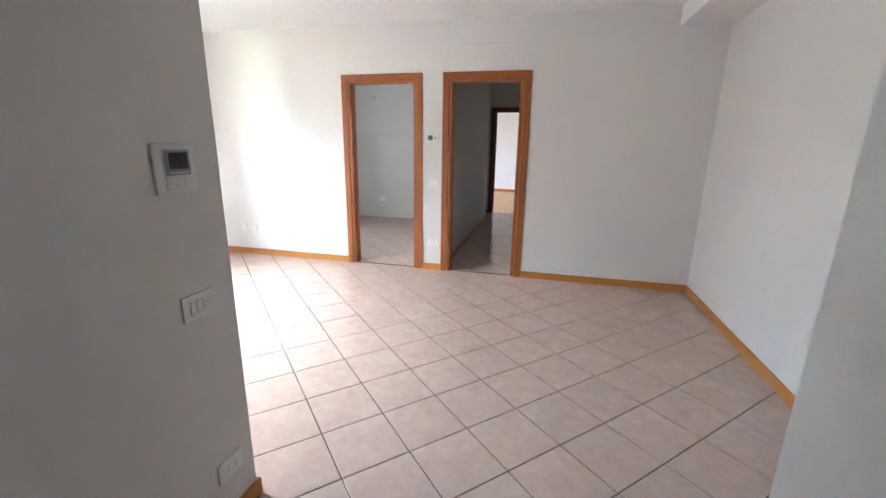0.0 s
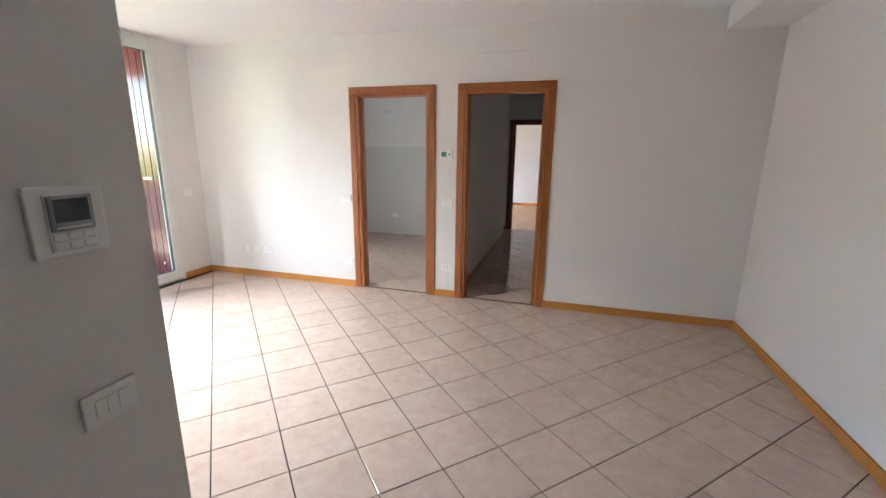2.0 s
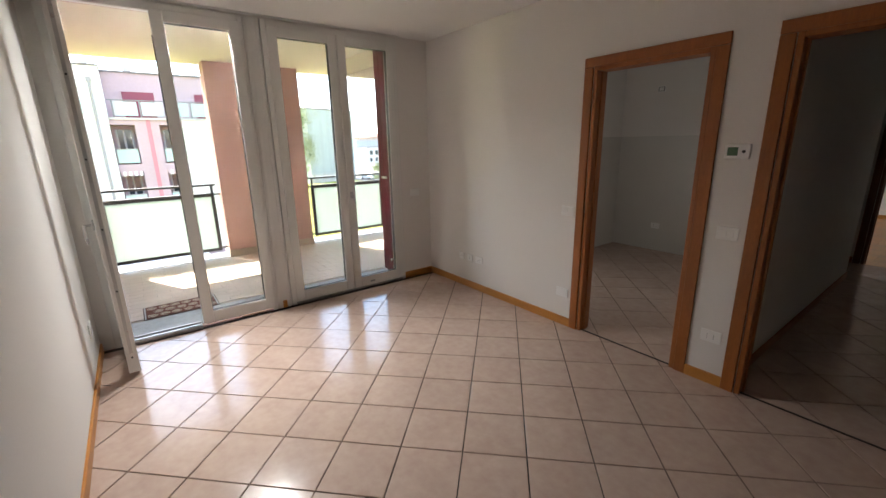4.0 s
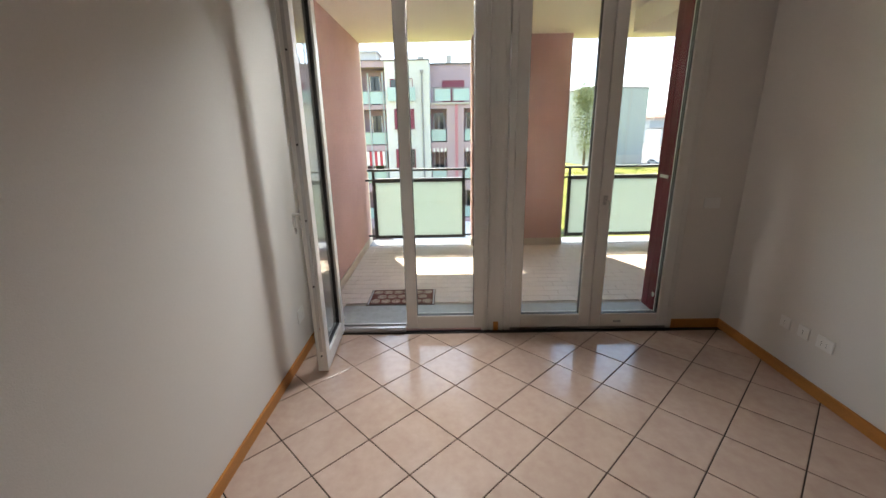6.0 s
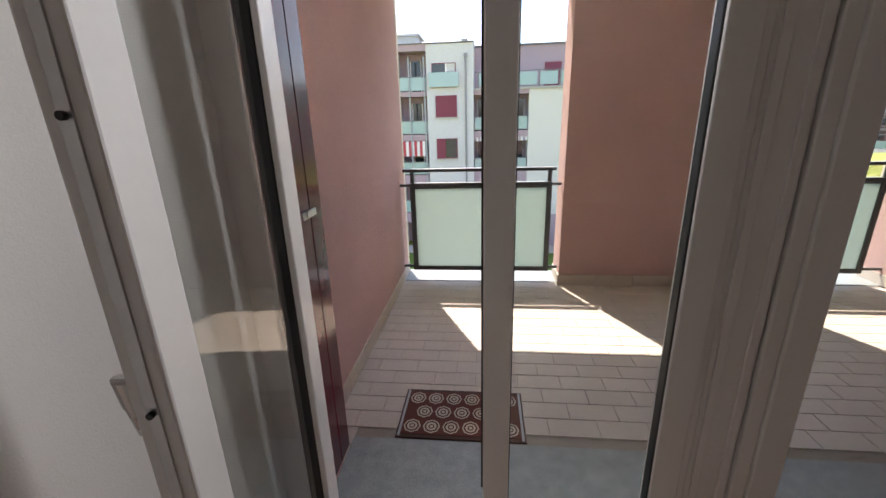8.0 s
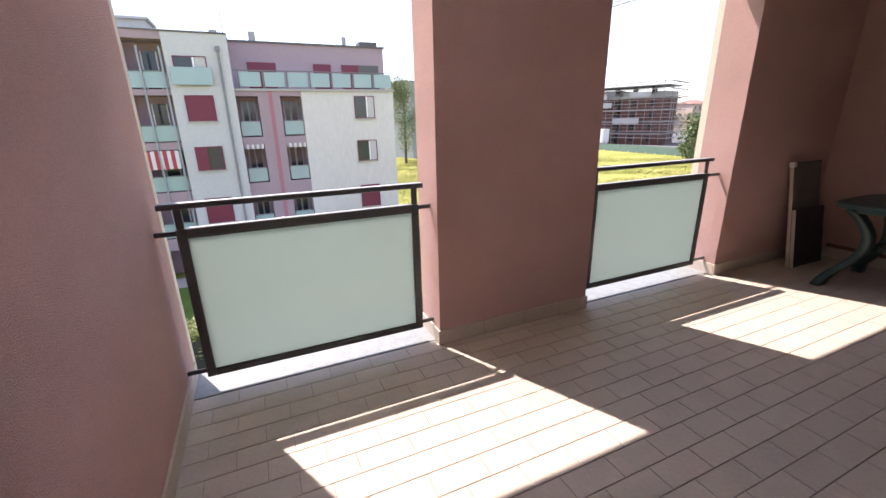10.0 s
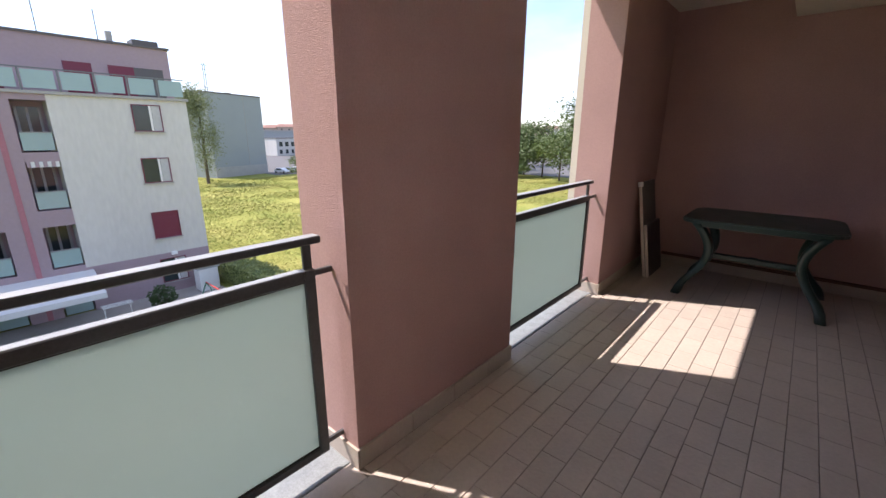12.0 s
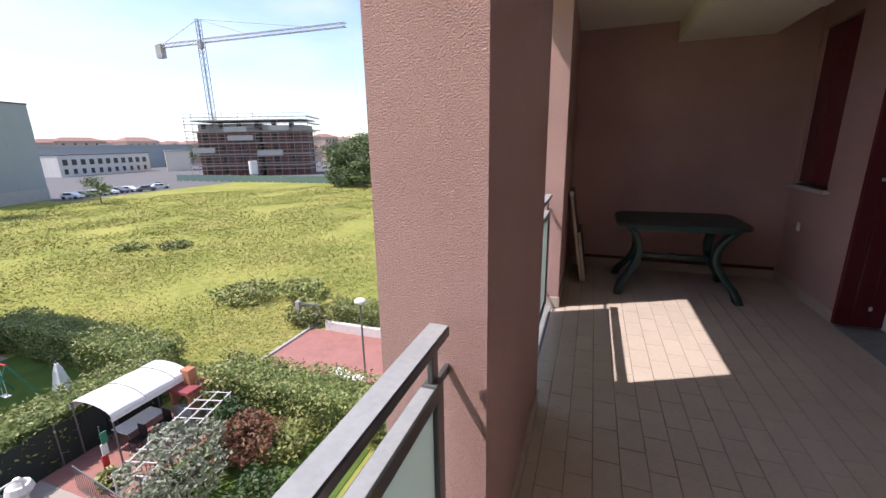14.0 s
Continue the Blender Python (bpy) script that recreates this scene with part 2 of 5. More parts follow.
GREYCLAD = mat("blue_grey_cladding", (0.30, 0.33, 0.34), 0.7, vary=0.05, scale=0.3)
FARPINK = mat("far_house_render", (0.50, 0.38, 0.30), 0.9, vary=0.1)
FARROOF = mat("far_roof_tile", (0.28, 0.16, 0.125), 0.9)
CARW = mat("white_car_paint", (0.70, 0.71, 0.72), 0.25, vary=0.03)
CARG = mat("grey_car_paint", (0.16, 0.17, 0.19), 0.25, vary=0.03)


# ---- building blocks ----
def slab(bm, x0, x1, y0, y1, z0, z1, m=None):
    v = [bm.verts.new((x, y, z)) for x in (x0, x1) for y in (y0, y1) for z in (z0, z1)]
    for q in ((0, 1, 3, 2), (4, 6, 7, 5), (0, 4, 5, 1), (2, 3, 7, 6), (0, 2, 6, 4), (1, 5, 7, 3)):
        bm.faces.new([v[i] for i in q])
    if m is not None:
        bmesh.ops.transform(bm, matrix=m, verts=v)
    return v


def tube(bm, a, b, r, seg=8, r2=None):
    a, b = Vector(a), Vector(b)
    d = b - a
    m = Matrix.Translation((a + b) / 2) @ d.to_track_quat("Z", "Y").to_matrix().to_4x4()
    return bmesh.ops.create_cone(bm, cap_ends=True, segments=seg, radius1=r, radius2=r if r2 is None else r2, depth=d.length, matrix=m)["verts"]


def boxes(*bs):
    bm = bmesh.new()
    for b in bs:
        slab(bm, *b)
    return bm


def tubes(r, *ends, seg=8):
    bm = bmesh.new()
    for a, b in ends:
        tube(bm, a, b, r, seg)
    return bm


def soft(bm, w, seg=2):
    bmesh.ops.bevel(bm, geom=list(bm.edges), offset=w, segments=seg, affect="EDGES", profile=0.5)
    return bm


def meshed(name, bm, material):
    me = bpy.data.meshes.new(name)
    bm.normal_update()
    bm.to_mesh(me)
    bm.free()
    for m in (material if isinstance(material, (list, tuple)) else [material]):
        me.materials.append(m)
    return me


def part(name, bm, material, parent, label=""):
    ob = new(name, meshed(name, bm, material))
    ob.parent = parent
    return tagged(ob, label)


def solid(name, bm, material, label="", category="", group="", kind=""):
    return tagged(new(name, meshed(name, bm, material)), label, category, group, kind)


def thing(name, label, category, group="", at=(0, 0, 0), kind=""):
    ob = tagged(new(name), label, category, group, kind)
    ob.location = at
    return ob


def from_arrays(name, verts, faces, material):
    me = bpy.data.meshes.new(name)
    me.from_pydata(verts.tolist(), [], faces.tolist())
    me.materials.append(material)
    return me


def leaves(rng, centres, size, up=0.3):
    """One bent quad for each centre, turned at random."""
    n = len(centres)
    a = rng.normal(size=(n, 3))
    a[:, 2] *= 0.6
    a /= np.linalg.norm(a, axis=1)[:, None]
    b = np.cross(a, rng.normal(size=(n, 3)) + (0, 0, up))
    b /= np.linalg.norm(b, axis=1)[:, None] + 1e-9
    s = size * rng.uniform(0.6, 1.3, (n, 1))
    v = np.stack([centres - a * s, centres + b * s * 0.45, centres + a * s, centres - b * s * 0.45], 1).reshape(-1, 3)
    f = np.arange(n * 4).reshape(-1, 4)
    return v, f


def wall_with_holes(axis, c0, c1, a0, a1, z0, z1, holes):
    """A wall between c0 and c1 across its thickness, from a0 to a1 along it; holes are (from, to, bottom, top)."""
    bm = bmesh.new()
    cuts = sorted({a0, a1, *[h[0] for h in holes], *[h[1] for h in holes]})
    for s, e in zip(cuts, cuts[1:]):
        hole = [h for h in holes if h[0] <= s and e <= h[1]]
        spans = [(z0, z1)] if not hole else [(z0, hole[0][2]), (hole[0][3], z1)]
        for lo, hi in spans:
            if hi - lo > 1e-4:
                if axis == "x":
                    slab(bm, s, e, c0, c1, lo, hi)
                else:
                    slab(bm, c0, c1, s, e, lo, hi)
    bmesh.ops.remove_doubles(bm, verts=bm.verts, dist=1e-5)
    return bm


# ---- plan ----
NY, WX, WXO, EX, SY, EY = 4.60, -4.07, -4.39, 1.83, 1.31, 0.755      # room faces: north, west inner and outer, east, south, entrance corner
CX, RX = -0.755, 0.72                                       # entrance passage
CZ, BZ = 2.68, 2.70                                        # ceilings of the room and of the balcony
KD, HD = (-1.90, -1.095), (-0.72, 0.055)                     # kitchen and hall openings
COLX, COLO = -6.58, -6.89                                  # balcony pillars, inner and outer face
BSY, BEY = 1.26, 7.06                                      # balcony ends
GZ = -8.8                                                  # the ground below

# ---- large structure: rooms ----
solid("floor", boxes((-4.07, 1.83, -2.6, 13.3, -0.30, -0.006)), GROUT, "dark grout bed under the ceramic floor tiles", "floor", kind="structure")
solid("wall_north", wall_with_holes("x", NY, NY + 0.12, WX, EX + 0.15, -0.006, CZ, [(*KD, -0.006, 2.11), (*HD, -0.006, 2.11)]), WALL, "warm white painted wall with two doorways", "wall", kind="structure")
solid("wall_east", boxes((EX, EX + 0.15, 0.55, NY, -0.006, CZ)), WALL, "plain white painted wall", "wall", kind="structure")
solid("wall_south", boxes((WX, CX, SY - 0.12, SY, -0.006, CZ), (CX - 0.12, CX, -2.4, SY - 0.12, -0.006, CZ)), WALL, "warm white painted wall ending in an outer corner", "wall", kind="structure")
solid("wall_entrance", boxes((RX, RX + 0.12, -2.4, EY, -0.006, CZ), (RX + 0.12, EX, EY - 0.12, EY, -0.006, CZ), (CX - 0.12, RX + 0.12, -2.55, -2.4, -0.006, CZ)), WALL, "white painted entrance passage wall", "wall", kind="structure")
solid("wall_west", wall_with_holes("y", WXO, WX, -2.4, 13.3, -0.30, CZ + 0.32, [(1.40, 4.20, 0.0, 2.66), (4.85, 5.80, 0.0, 2.50), (6.36, 7.00, 1.05, 2.50), (10.6, 12.4, 0.9, 2.4)]), [PLASTER], "house wall with french windows to the balcony", "wall", kind="structure")
solid("wall_lining", wall_with_holes("y", WX, WX + 0.006, SY, NY, 0.0, CZ, [(1.40, 4.20, 0.0, 2.66)]), WALL, "white painted inner face of the window wall", "wall", kind="structure")
solid("ceiling", boxes((WX, EX + 0.15, -2.55, 13.3, CZ, CZ + 0.3)), CEIL, "white painted plaster ceiling", "ceiling", kind="structure")
solid("ceiling_beam", boxes((1.41, EX, EY, NY, 2.51, CZ)), CEIL, "white boxed beam along the wall under the ceiling", "beam", kind="structure")
# kitchen, hall and the far bedroom
solid("wall_kitchen", boxes((-3.45, -0.88, 7.72, 7.84, -0.006, CZ), (-3.57, -3.45, 5.95, 7.84, -0.006, CZ), (WX, -3.57, 5.95, 6.07, -0.006, CZ)), WALL, "white kitchen wall with smooth pale tiled area", "wall", kind="structure")
solid("kitchen_tiling", boxes((-3.45, -1.0, 7.708, 7.72, 0.0, 1.62), (-3.45, -3.438, 6.2, 7.708, 0.0, 1.62)), mat("pale_wall_tile", (0.70, 0.68, 0.64), 0.22, vary=0.02, scale=2), "pale glazed wall tiling of an empty kitchen", "tiling", kind="structure")
solid("wall_hall_east", boxes((0.42, 0.54, NY + 0.12, 8.95, -0.006, CZ)), WALL, "white painted hall wall", "wall", kind="structure")
solid("wall_hall_side", boxes((-2.5, -2.4, 8.0, 8.95, -0.006, CZ)), WALL, "white painted wall of a side passage", "wall", kind="structure")
solid("wall_hall", boxes((-0.88, -0.78, NY + 0.12, 8.1, -0.006, CZ), (-2.4, -0.88, 8.0, 8.1, -0.006, CZ)), WALL, "white painted hall wall in shade", "wall", kind="structure")
solid("wall_bedroom", wall_with_holes("x", 8.95, 9.07, WX, EX, -0.006, CZ, [(-0.78, 0.05, -0.006, 2.11)]), WALL, "white wall at the end of the hall with a doorway", "wall", kind="structure")
solid("wall_bedroom_back", boxes((WX, EX, 13.18, 13.3, -0.006, CZ), (EX - 0.1, EX + 0.15, NY + 0.12, 13.18, -0.006, CZ)), WALL, "white bedroom wall", "wall", kind="structure")

# skirtings
SK = 0.075
def skirting(x0, x1, y0, y1, m=WOOD):
    bm = boxes((x0, x1, y0, y1, 0.0, SK))
    top = [e for e in bm.edges if all(v.co.z > SK - 1e-4 for v in e.verts)]
    bmesh.ops.bevel(bm, geom=top, offset=0.004, segments=2, affect="EDGES")
    return solid("baseboard", bm, m, "orange varnished wooden skirting along the wall", "baseboard", kind="structure")
T = 0.014
for x0, x1 in ((WX + 0.02, -1.975), (-1.02, -0.795), (0.13, EX - T)):
    skirting(x0, x1, NY - T, NY)
skirting(EX - T, EX, EY, NY)
skirting(WX + 0.02, CX + T, SY, SY + T)
skirting(CX, CX + T, -2.4, SY)
skirting(RX - T, RX, -2.4, EY)
skirting(RX, EX - T, EY, EY + T)
skirting(WX + 0.006, WX + 0.02, 4.20, NY)
skirting(WX, EX - 0.1, 13.18 - T, 13.18)
skirting(-0.78, -0.768, NY + 0.13, 8.1, CASING)
skirting(-2.4, -0.86, 8.95 - T, 8.95, CASING)


# door linings and casings
def doorway(name, x0, x1, top, yf, yb, m, label):
    d = thing(name, label, "doorway", at=((x0 + x1) / 2, yf, 0), kind="structure")
    c, lip = 0.075, 0.016
    def own(n, *bs):
        bm = boxes(*bs)
        soft(bm, 0.003, 1)
        bmesh.ops.translate(bm, verts=bm.verts, vec=(-(x0 + x1) / 2, -yf, 0))
        return part(n, bm, m, d)
    for ya, yb2 in ((yf - lip, yf), (yb, yb + lip)):
        own("side_casing", (x0 - c, x0 - 0.004, ya, yb2, 0, top - 0.004))
        own("side_casing", (x1 + 0.004, x1 + c, ya, yb2, 0, top - 0.004))
        own("head_casing", (x0 - c, x1 + c, ya, yb2, top - 0.002, top + c - 0.01))
    own("side_lining", (x0 - 0.001, x0 + 0.03, yf - 0.006, yb + 0.006, 0, top))
    own("side_lining", (x1 - 0.03, x1 + 0.001, yf - 0.006, yb + 0.006, 0, top))
    own("head_lining", (x0 + 0.03, x1 - 0.03, yf - 0.006, yb + 0.006, top - 0.03, top + 0.001))
    own("stop_strip", (x0 + 0.03, x0 + 0.042, yf + 0.045, yf + 0.075, 0, top - 0.03))
    own("stop_strip", (x1 - 0.042, x1 - 0.03, yf + 0.045, yf + 0.075, 0, top - 0.03))
    return d
doorway("door_1", *KD, 2.11, NY, NY + 0.12, CASING, "reddish-brown wooden door frame to the kitchen without a leaf")
doorway("door_2", *HD, 2.11, NY, NY + 0.12, CASING, "reddish-brown wooden door frame to the dim hall")
doorway("door_3", -0.78, 0.05, 2.11, 8.95, 9.07, DARKCASING, "dark wooden door frame at the end of the hall")
for k, (a, b) in enumerate((KD, HD)):
    solid("threshold_strip", boxes((a + 0.03, b - 0.03, NY + 0.02, NY + 0.035, 0.001, 0.005)), GROUT, "thin dark threshold strip in the doorway floor", "threshold", kind="structure")


# ---- windows of the living room ----
def bar_frame(name, y0, y1, z0, z1, xa, xb, w, parent, m=PVC, wb=None):
    """A rectangular frame of four bars in a plane across x."""
    wb = wb or w
    bm = boxes((xa, xb, y0, y0 + w, z0, z1), (xa, xb, y1 - w, y1, z0, z1), (xa, xb, y0 + w, y1 - w, z0, z0 + wb), (xa, xb, y0 + w, y1 - w, z1 - w, z1))
    soft(bm, 0.005, 2)
    return part(name, bm, m, parent)


def leaf_of(parent, width, height, m=PVC):
    """Sash with pane and beads, hinge at the origin, reaching along +y; its room face looks to +x."""
    w = 0.085
    fr = bar_frame("sash_frame", 0, width, 0, height, -0.035, 0.035, w, parent, m, 0.11)
    bar_frame("glazing_bead", w - 0.002, width - w + 0.002, 0.108, height - w + 0.002, -0.018, 0.024, 0.006, parent, BLACK)
    p = part("pane", boxes((-0.006, 0.006, w - 0.004, width - w + 0.004, 0.106, height - w + 0.004)), GLASS, parent, "clear double glazing")
    p.visible_shadow = False
    return fr


def window_handle(parent, y, z, x, sign=1):
    bm = boxes((x, x + 0.012, y - 0.016, y + 0.016, z - 0.035, z + 0.035))
    soft(bm, 0.004)
    tube(bm, (x + 0.01, y, z), (x + 0.055, y, z), 0.009, 10)
    tube(bm, (x + 0.05, y, z + 0.004), (x + 0.055, y + 0.012 * sign, z - 0.06), 0.010, 10)
    tube(bm, (x + 0.055, y + 0.012 * sign, z - 0.055), (x + 0.052, y + 0.02 * sign, z - 0.125), 0.009, 10, 0.007)
    part("handle", bm, STEEL, parent, "satin steel lever handle")


FZ, FT = 0.012, 2.66
XA, XB = -4.115, -4.045
wf = thing("window_1", "white two-leaf french window with one leaf open inward", "window", at=(0, 0, 0), kind="structure")
bm = boxes((XA, XB, 1.40, 1.475, 0, FT), (XA, XB, 2.655, 2.70, 0, FT), (XA, XB, 1.475, 2.655, 2.595, FT))
part("frame", soft(bm, 0.005), PVC, wf)
part("threshold_rail", soft(boxes((XA - 0.03, XB + 0.02, 1.475, 2.03, 0.0, 0.028), (XA - 0.01, XA + 0.01, 1.475, 2.03, 0.028, 0.04), (XB - 0.01, XB + 0.006, 1.475, 2.03, 0.028, 0.036)), 0.003, 1), ALU, wf, "worn aluminium threshold with drain slot")
part("lock_keep", soft(boxes((XB - 0.005, XB + 0.018, 1.80, 1.86, 0.028, 0.04)), 0.003, 1), STEEL, wf)
fixed = new("leaf")
fixed.parent, fixed.matrix_basis = wf, pose(-4.07, 2.045, 0.03)
leaf_of(fixed, 0.63, 2.58)
part("lock_strip", boxes((-0.012, 0.012, -0.006, 0.0, 0.25, 2.4)), BLACK, fixed, "dark lock strip on the leaf edge")
opened = new("open_leaf")
opened.parent, opened.matrix_basis = wf, pose(-4.03, 1.495, 0.03, 0, 0, -87)
leaf_of(opened, 0.595, 2.58)
window_handle(opened, 0.555, 1.08, 0.037, -1)
part("lock_strip", boxes((-0.010, 0.010, 0.595, 0.599, 0.15, 2.45)), STEEL, opened, "steel lock strip on the leaf edge")
for z in (0.12, 0.62, 1.05, 1.5, 2.0, 2.4):
    part("bolt", tubes(0.006, ((0, 0.597, z), (0, 0.607, z))), BLACK, opened)

w2 = thing("window_2", "white closed two-leaf french window", "window", kind="structure")
bm = boxes((XA, XB, 2.84, 2.885, 0, FT), (XA, XB, 4.155, 4.20, 0, FT), (XA, XB, 2.885, 4.155, 2.595, FT))
part("frame", soft(bm, 0.005), PVC, w2)
part("threshold_rail", boxes((XA - 0.03, XB, 2.885, 4.155, 0.0, 0.028)), ALU, w2)
la = new("leaf")
la.parent, la.matrix_basis = w2, pose(-4.07, 2.885, 0.03)
leaf_of(la, 0.64, 2.58)
lb = new("leaf")
lb.parent, lb.matrix_basis = w2, pose(-4.066, 3.53, 0.03)
leaf_of(lb, 0.625, 2.58)
window_handle(lb, 0.035, 1.04, 0.037, 1)
part("label_plate", boxes((0.034, 0.037, 0.19, 0.25, 0.035, 0.055)), GREYPL, lb)
bm = boxes((XA, XB - 0.012, 2.705, 2.835, 0, FT))
part("post_panel", soft(bm, 0.004), PVC, thing("window_post", "white panelled post between two french windows", "post", kind="structure"))
part("foot_block", soft(boxes((XB - 0.012, XB, 2.75, 2.79, 0, SK)), 0.002, 1), WOOD, bpy.data.objects["window_post"], "orange wooden skirting piece")
for ya in (2.72, 2.80):
    part("cover_strip", soft(boxes((XB - 0.012, XB - 0.004, ya, ya + 0.025, SK if ya > 3 else 0.0, FT)), 0.002, 1), PVC, bpy.data.objects["window_post"])
solid("curtain_rail", soft(boxes((XB + 0.01, XB + 0.03, 1.40, 4.22, CZ - 0.012, CZ)), 0.003, 1), PVC, "thin white ceiling rail above the windows", "rail")

# granite sills outside, shutters in the reveals
for y0, y1 in ((1.40, 4.20), (4.85, 5.80)):
    solid("window_sill", soft(boxes((-4.56 if y0 < 2 else WXO - 0.008, XA - 0.03 if y0 < 2 else WX, y0, y1, -0.02, 0.006)), 0.003, 1), GRANITE, "grey granite door sill on the balcony side", "sill", kind="structure")


def shutter(y, x0, x1, z0, z1, label, side):
    """Folded leaf of vertical boards standing in the reveal."""
    s = thing("shutter", label, "shutter", "folding shutters", at=((x0 + x1) / 2, y, z0))
    w, n = x1 - x0, 3
    for k in range(n):
        a = -w / 2 + k * w / n
        part("board", soft(boxes((a + 0.002, a + w / n - 0.002, -0.02, 0.02, 0, z1 - z0)), 0.003, 1), RED, s)
    part("backing", boxes((-w / 2, w / 2, -0.012, 0.012, 0.005, z1 - z0 - 0.005)), RED, s)
    bm = bmesh.new()
    tube(bm, (0.0, 0.02 * side, 1.17), (0.0, 0.04 * side, 1.17), 0.012)
    slab(bm, -0.075, 0.04, 0.032 * side - 0.004, 0.032 * side + 0.004, 1.155, 1.18)
    part("latch", bm, STEEL, s, "steel shutter latch")
    part("stopper", soft(boxes((w / 2 - 0.12, w / 2 - 0.1, 0.02 * side, 0.032 * side, 0.14, 0.175)), 0.003, 1), PLATE, s, "small white plastic stopper")
    return s
shutter(1.385, -4.48, -4.15, 0.03, 2.62, "glossy burgundy boarded shutter folded open in the reveal", 1)
shutter(4.19, -4.51, -4.20, 0.03, 2.62, "glossy burgundy boarded shutter folded open in the reveal", -1)
shutter(5.77, -4.43, -4.11, 0.03, 2.48, "glossy burgundy boarded shutter beside the kitchen door", -1)
k3 = thing("window_3", "white french window of the kitchen", "window", kind="structure")
for y0 in (4.86, 5.325):
    bar_frame("sash_frame", y0, y0 + 0.465, 0.02, 2.49, -4.12, -4.07, 0.08, k3)
    g = part("pane", boxes((-4.10, -4.09, y0 + 0.07, y0 + 0.395, 0.09, 2.42)), GLASS, k3)
    g.visible_shadow = False
sw = thing("shutter", "closed burgundy shutter over a small window", "shutter", at=(-4.34, 6.68, 1.06))
for k in range(4):
    part("board", soft(boxes((-0.02, 0.02, -0.315 + k * 0.158, -0.315 + k * 0.158 + 0.154, 0.01, 1.43)), 0.003, 1), RED, sw)
solid("window_sill", soft(boxes((-4.44, -4.30, 6.30, 7.03, 1.015, 1.05)), 0.004), mat("pale_stone_sill", (0.55, 0.50, 0.46), 0.6), "pale stone sill under the small shuttered window", "sill", kind="structure")

# ---- balcony ----
solid("balcony_floor", boxes((-6.93, WXO, BSY - 0.3, BEY + 0.3, -0.30, -0.006)), DECKGROUT, "grey jointed balcony slab under the outdoor tiles", "floor", kind="structure")
solid("wall_balcony_south", boxes((COLO, WXO, BSY - 0.3, BSY, 0, BZ)), PLASTER, "pink rough-plastered balcony side wall", "wall", kind="structure")
solid("wall_balcony_end", boxes((COLO, WXO, BEY, BEY + 0.3, 0, BZ)), PLASTER, "pink rough-plastered balcony end wall in shade", "wall", kind="structure")
solid("pillar_wall_1", boxes((COLO, COLX, 2.73, 3.98, -0.3, BZ)), PLASTER, "broad pink rough-plastered balcony pillar", "pillar", kind="structure")
solid("pillar_wall_2", boxes((COLO, COLX, 5.53, BEY, -0.3, BZ)), PLASTER, "broad pink rough-plastered balcony pillar", "pillar", kind="structure")
solid("trim_south", boxes((COLO - 0.06, COLO, BSY - 0.3, BSY, -0.3, BZ)), CREAM, "cream plaster outer edge of the balcony wall", "trim", kind="structure")
solid("trim_pillar", boxes((COLO - 0.06, COLO, 5.53, BEY + 0.3, -0.3, BZ)), CREAM, "cream plaster outer face of the pillar", "trim", kind="structure")
solid("ceiling_balcony", boxes((-6.95, WXO, BSY - 0.3, BEY + 0.3, BZ, BZ + 0.3)), SOFFIT, "cream painted balcony soffit", "ceiling", kind="structure")
solid("soffit_box", boxes((-5.60, -4.75, 4.3, BEY, 2.50, BZ)), SOFFIT, "cream boxed duct under the balcony soffit", "beam", kind="structure")
for y0, y1 in ((BSY, 2.73), (3.98, 5.53)):
    solid("parapet_sill", soft(boxes((-6.95, -6.635, y0, y1, -0.02, 0.004)), 0.003, 1), GRANITE, "grey stone edging under the railing", "sill", kind="structure")


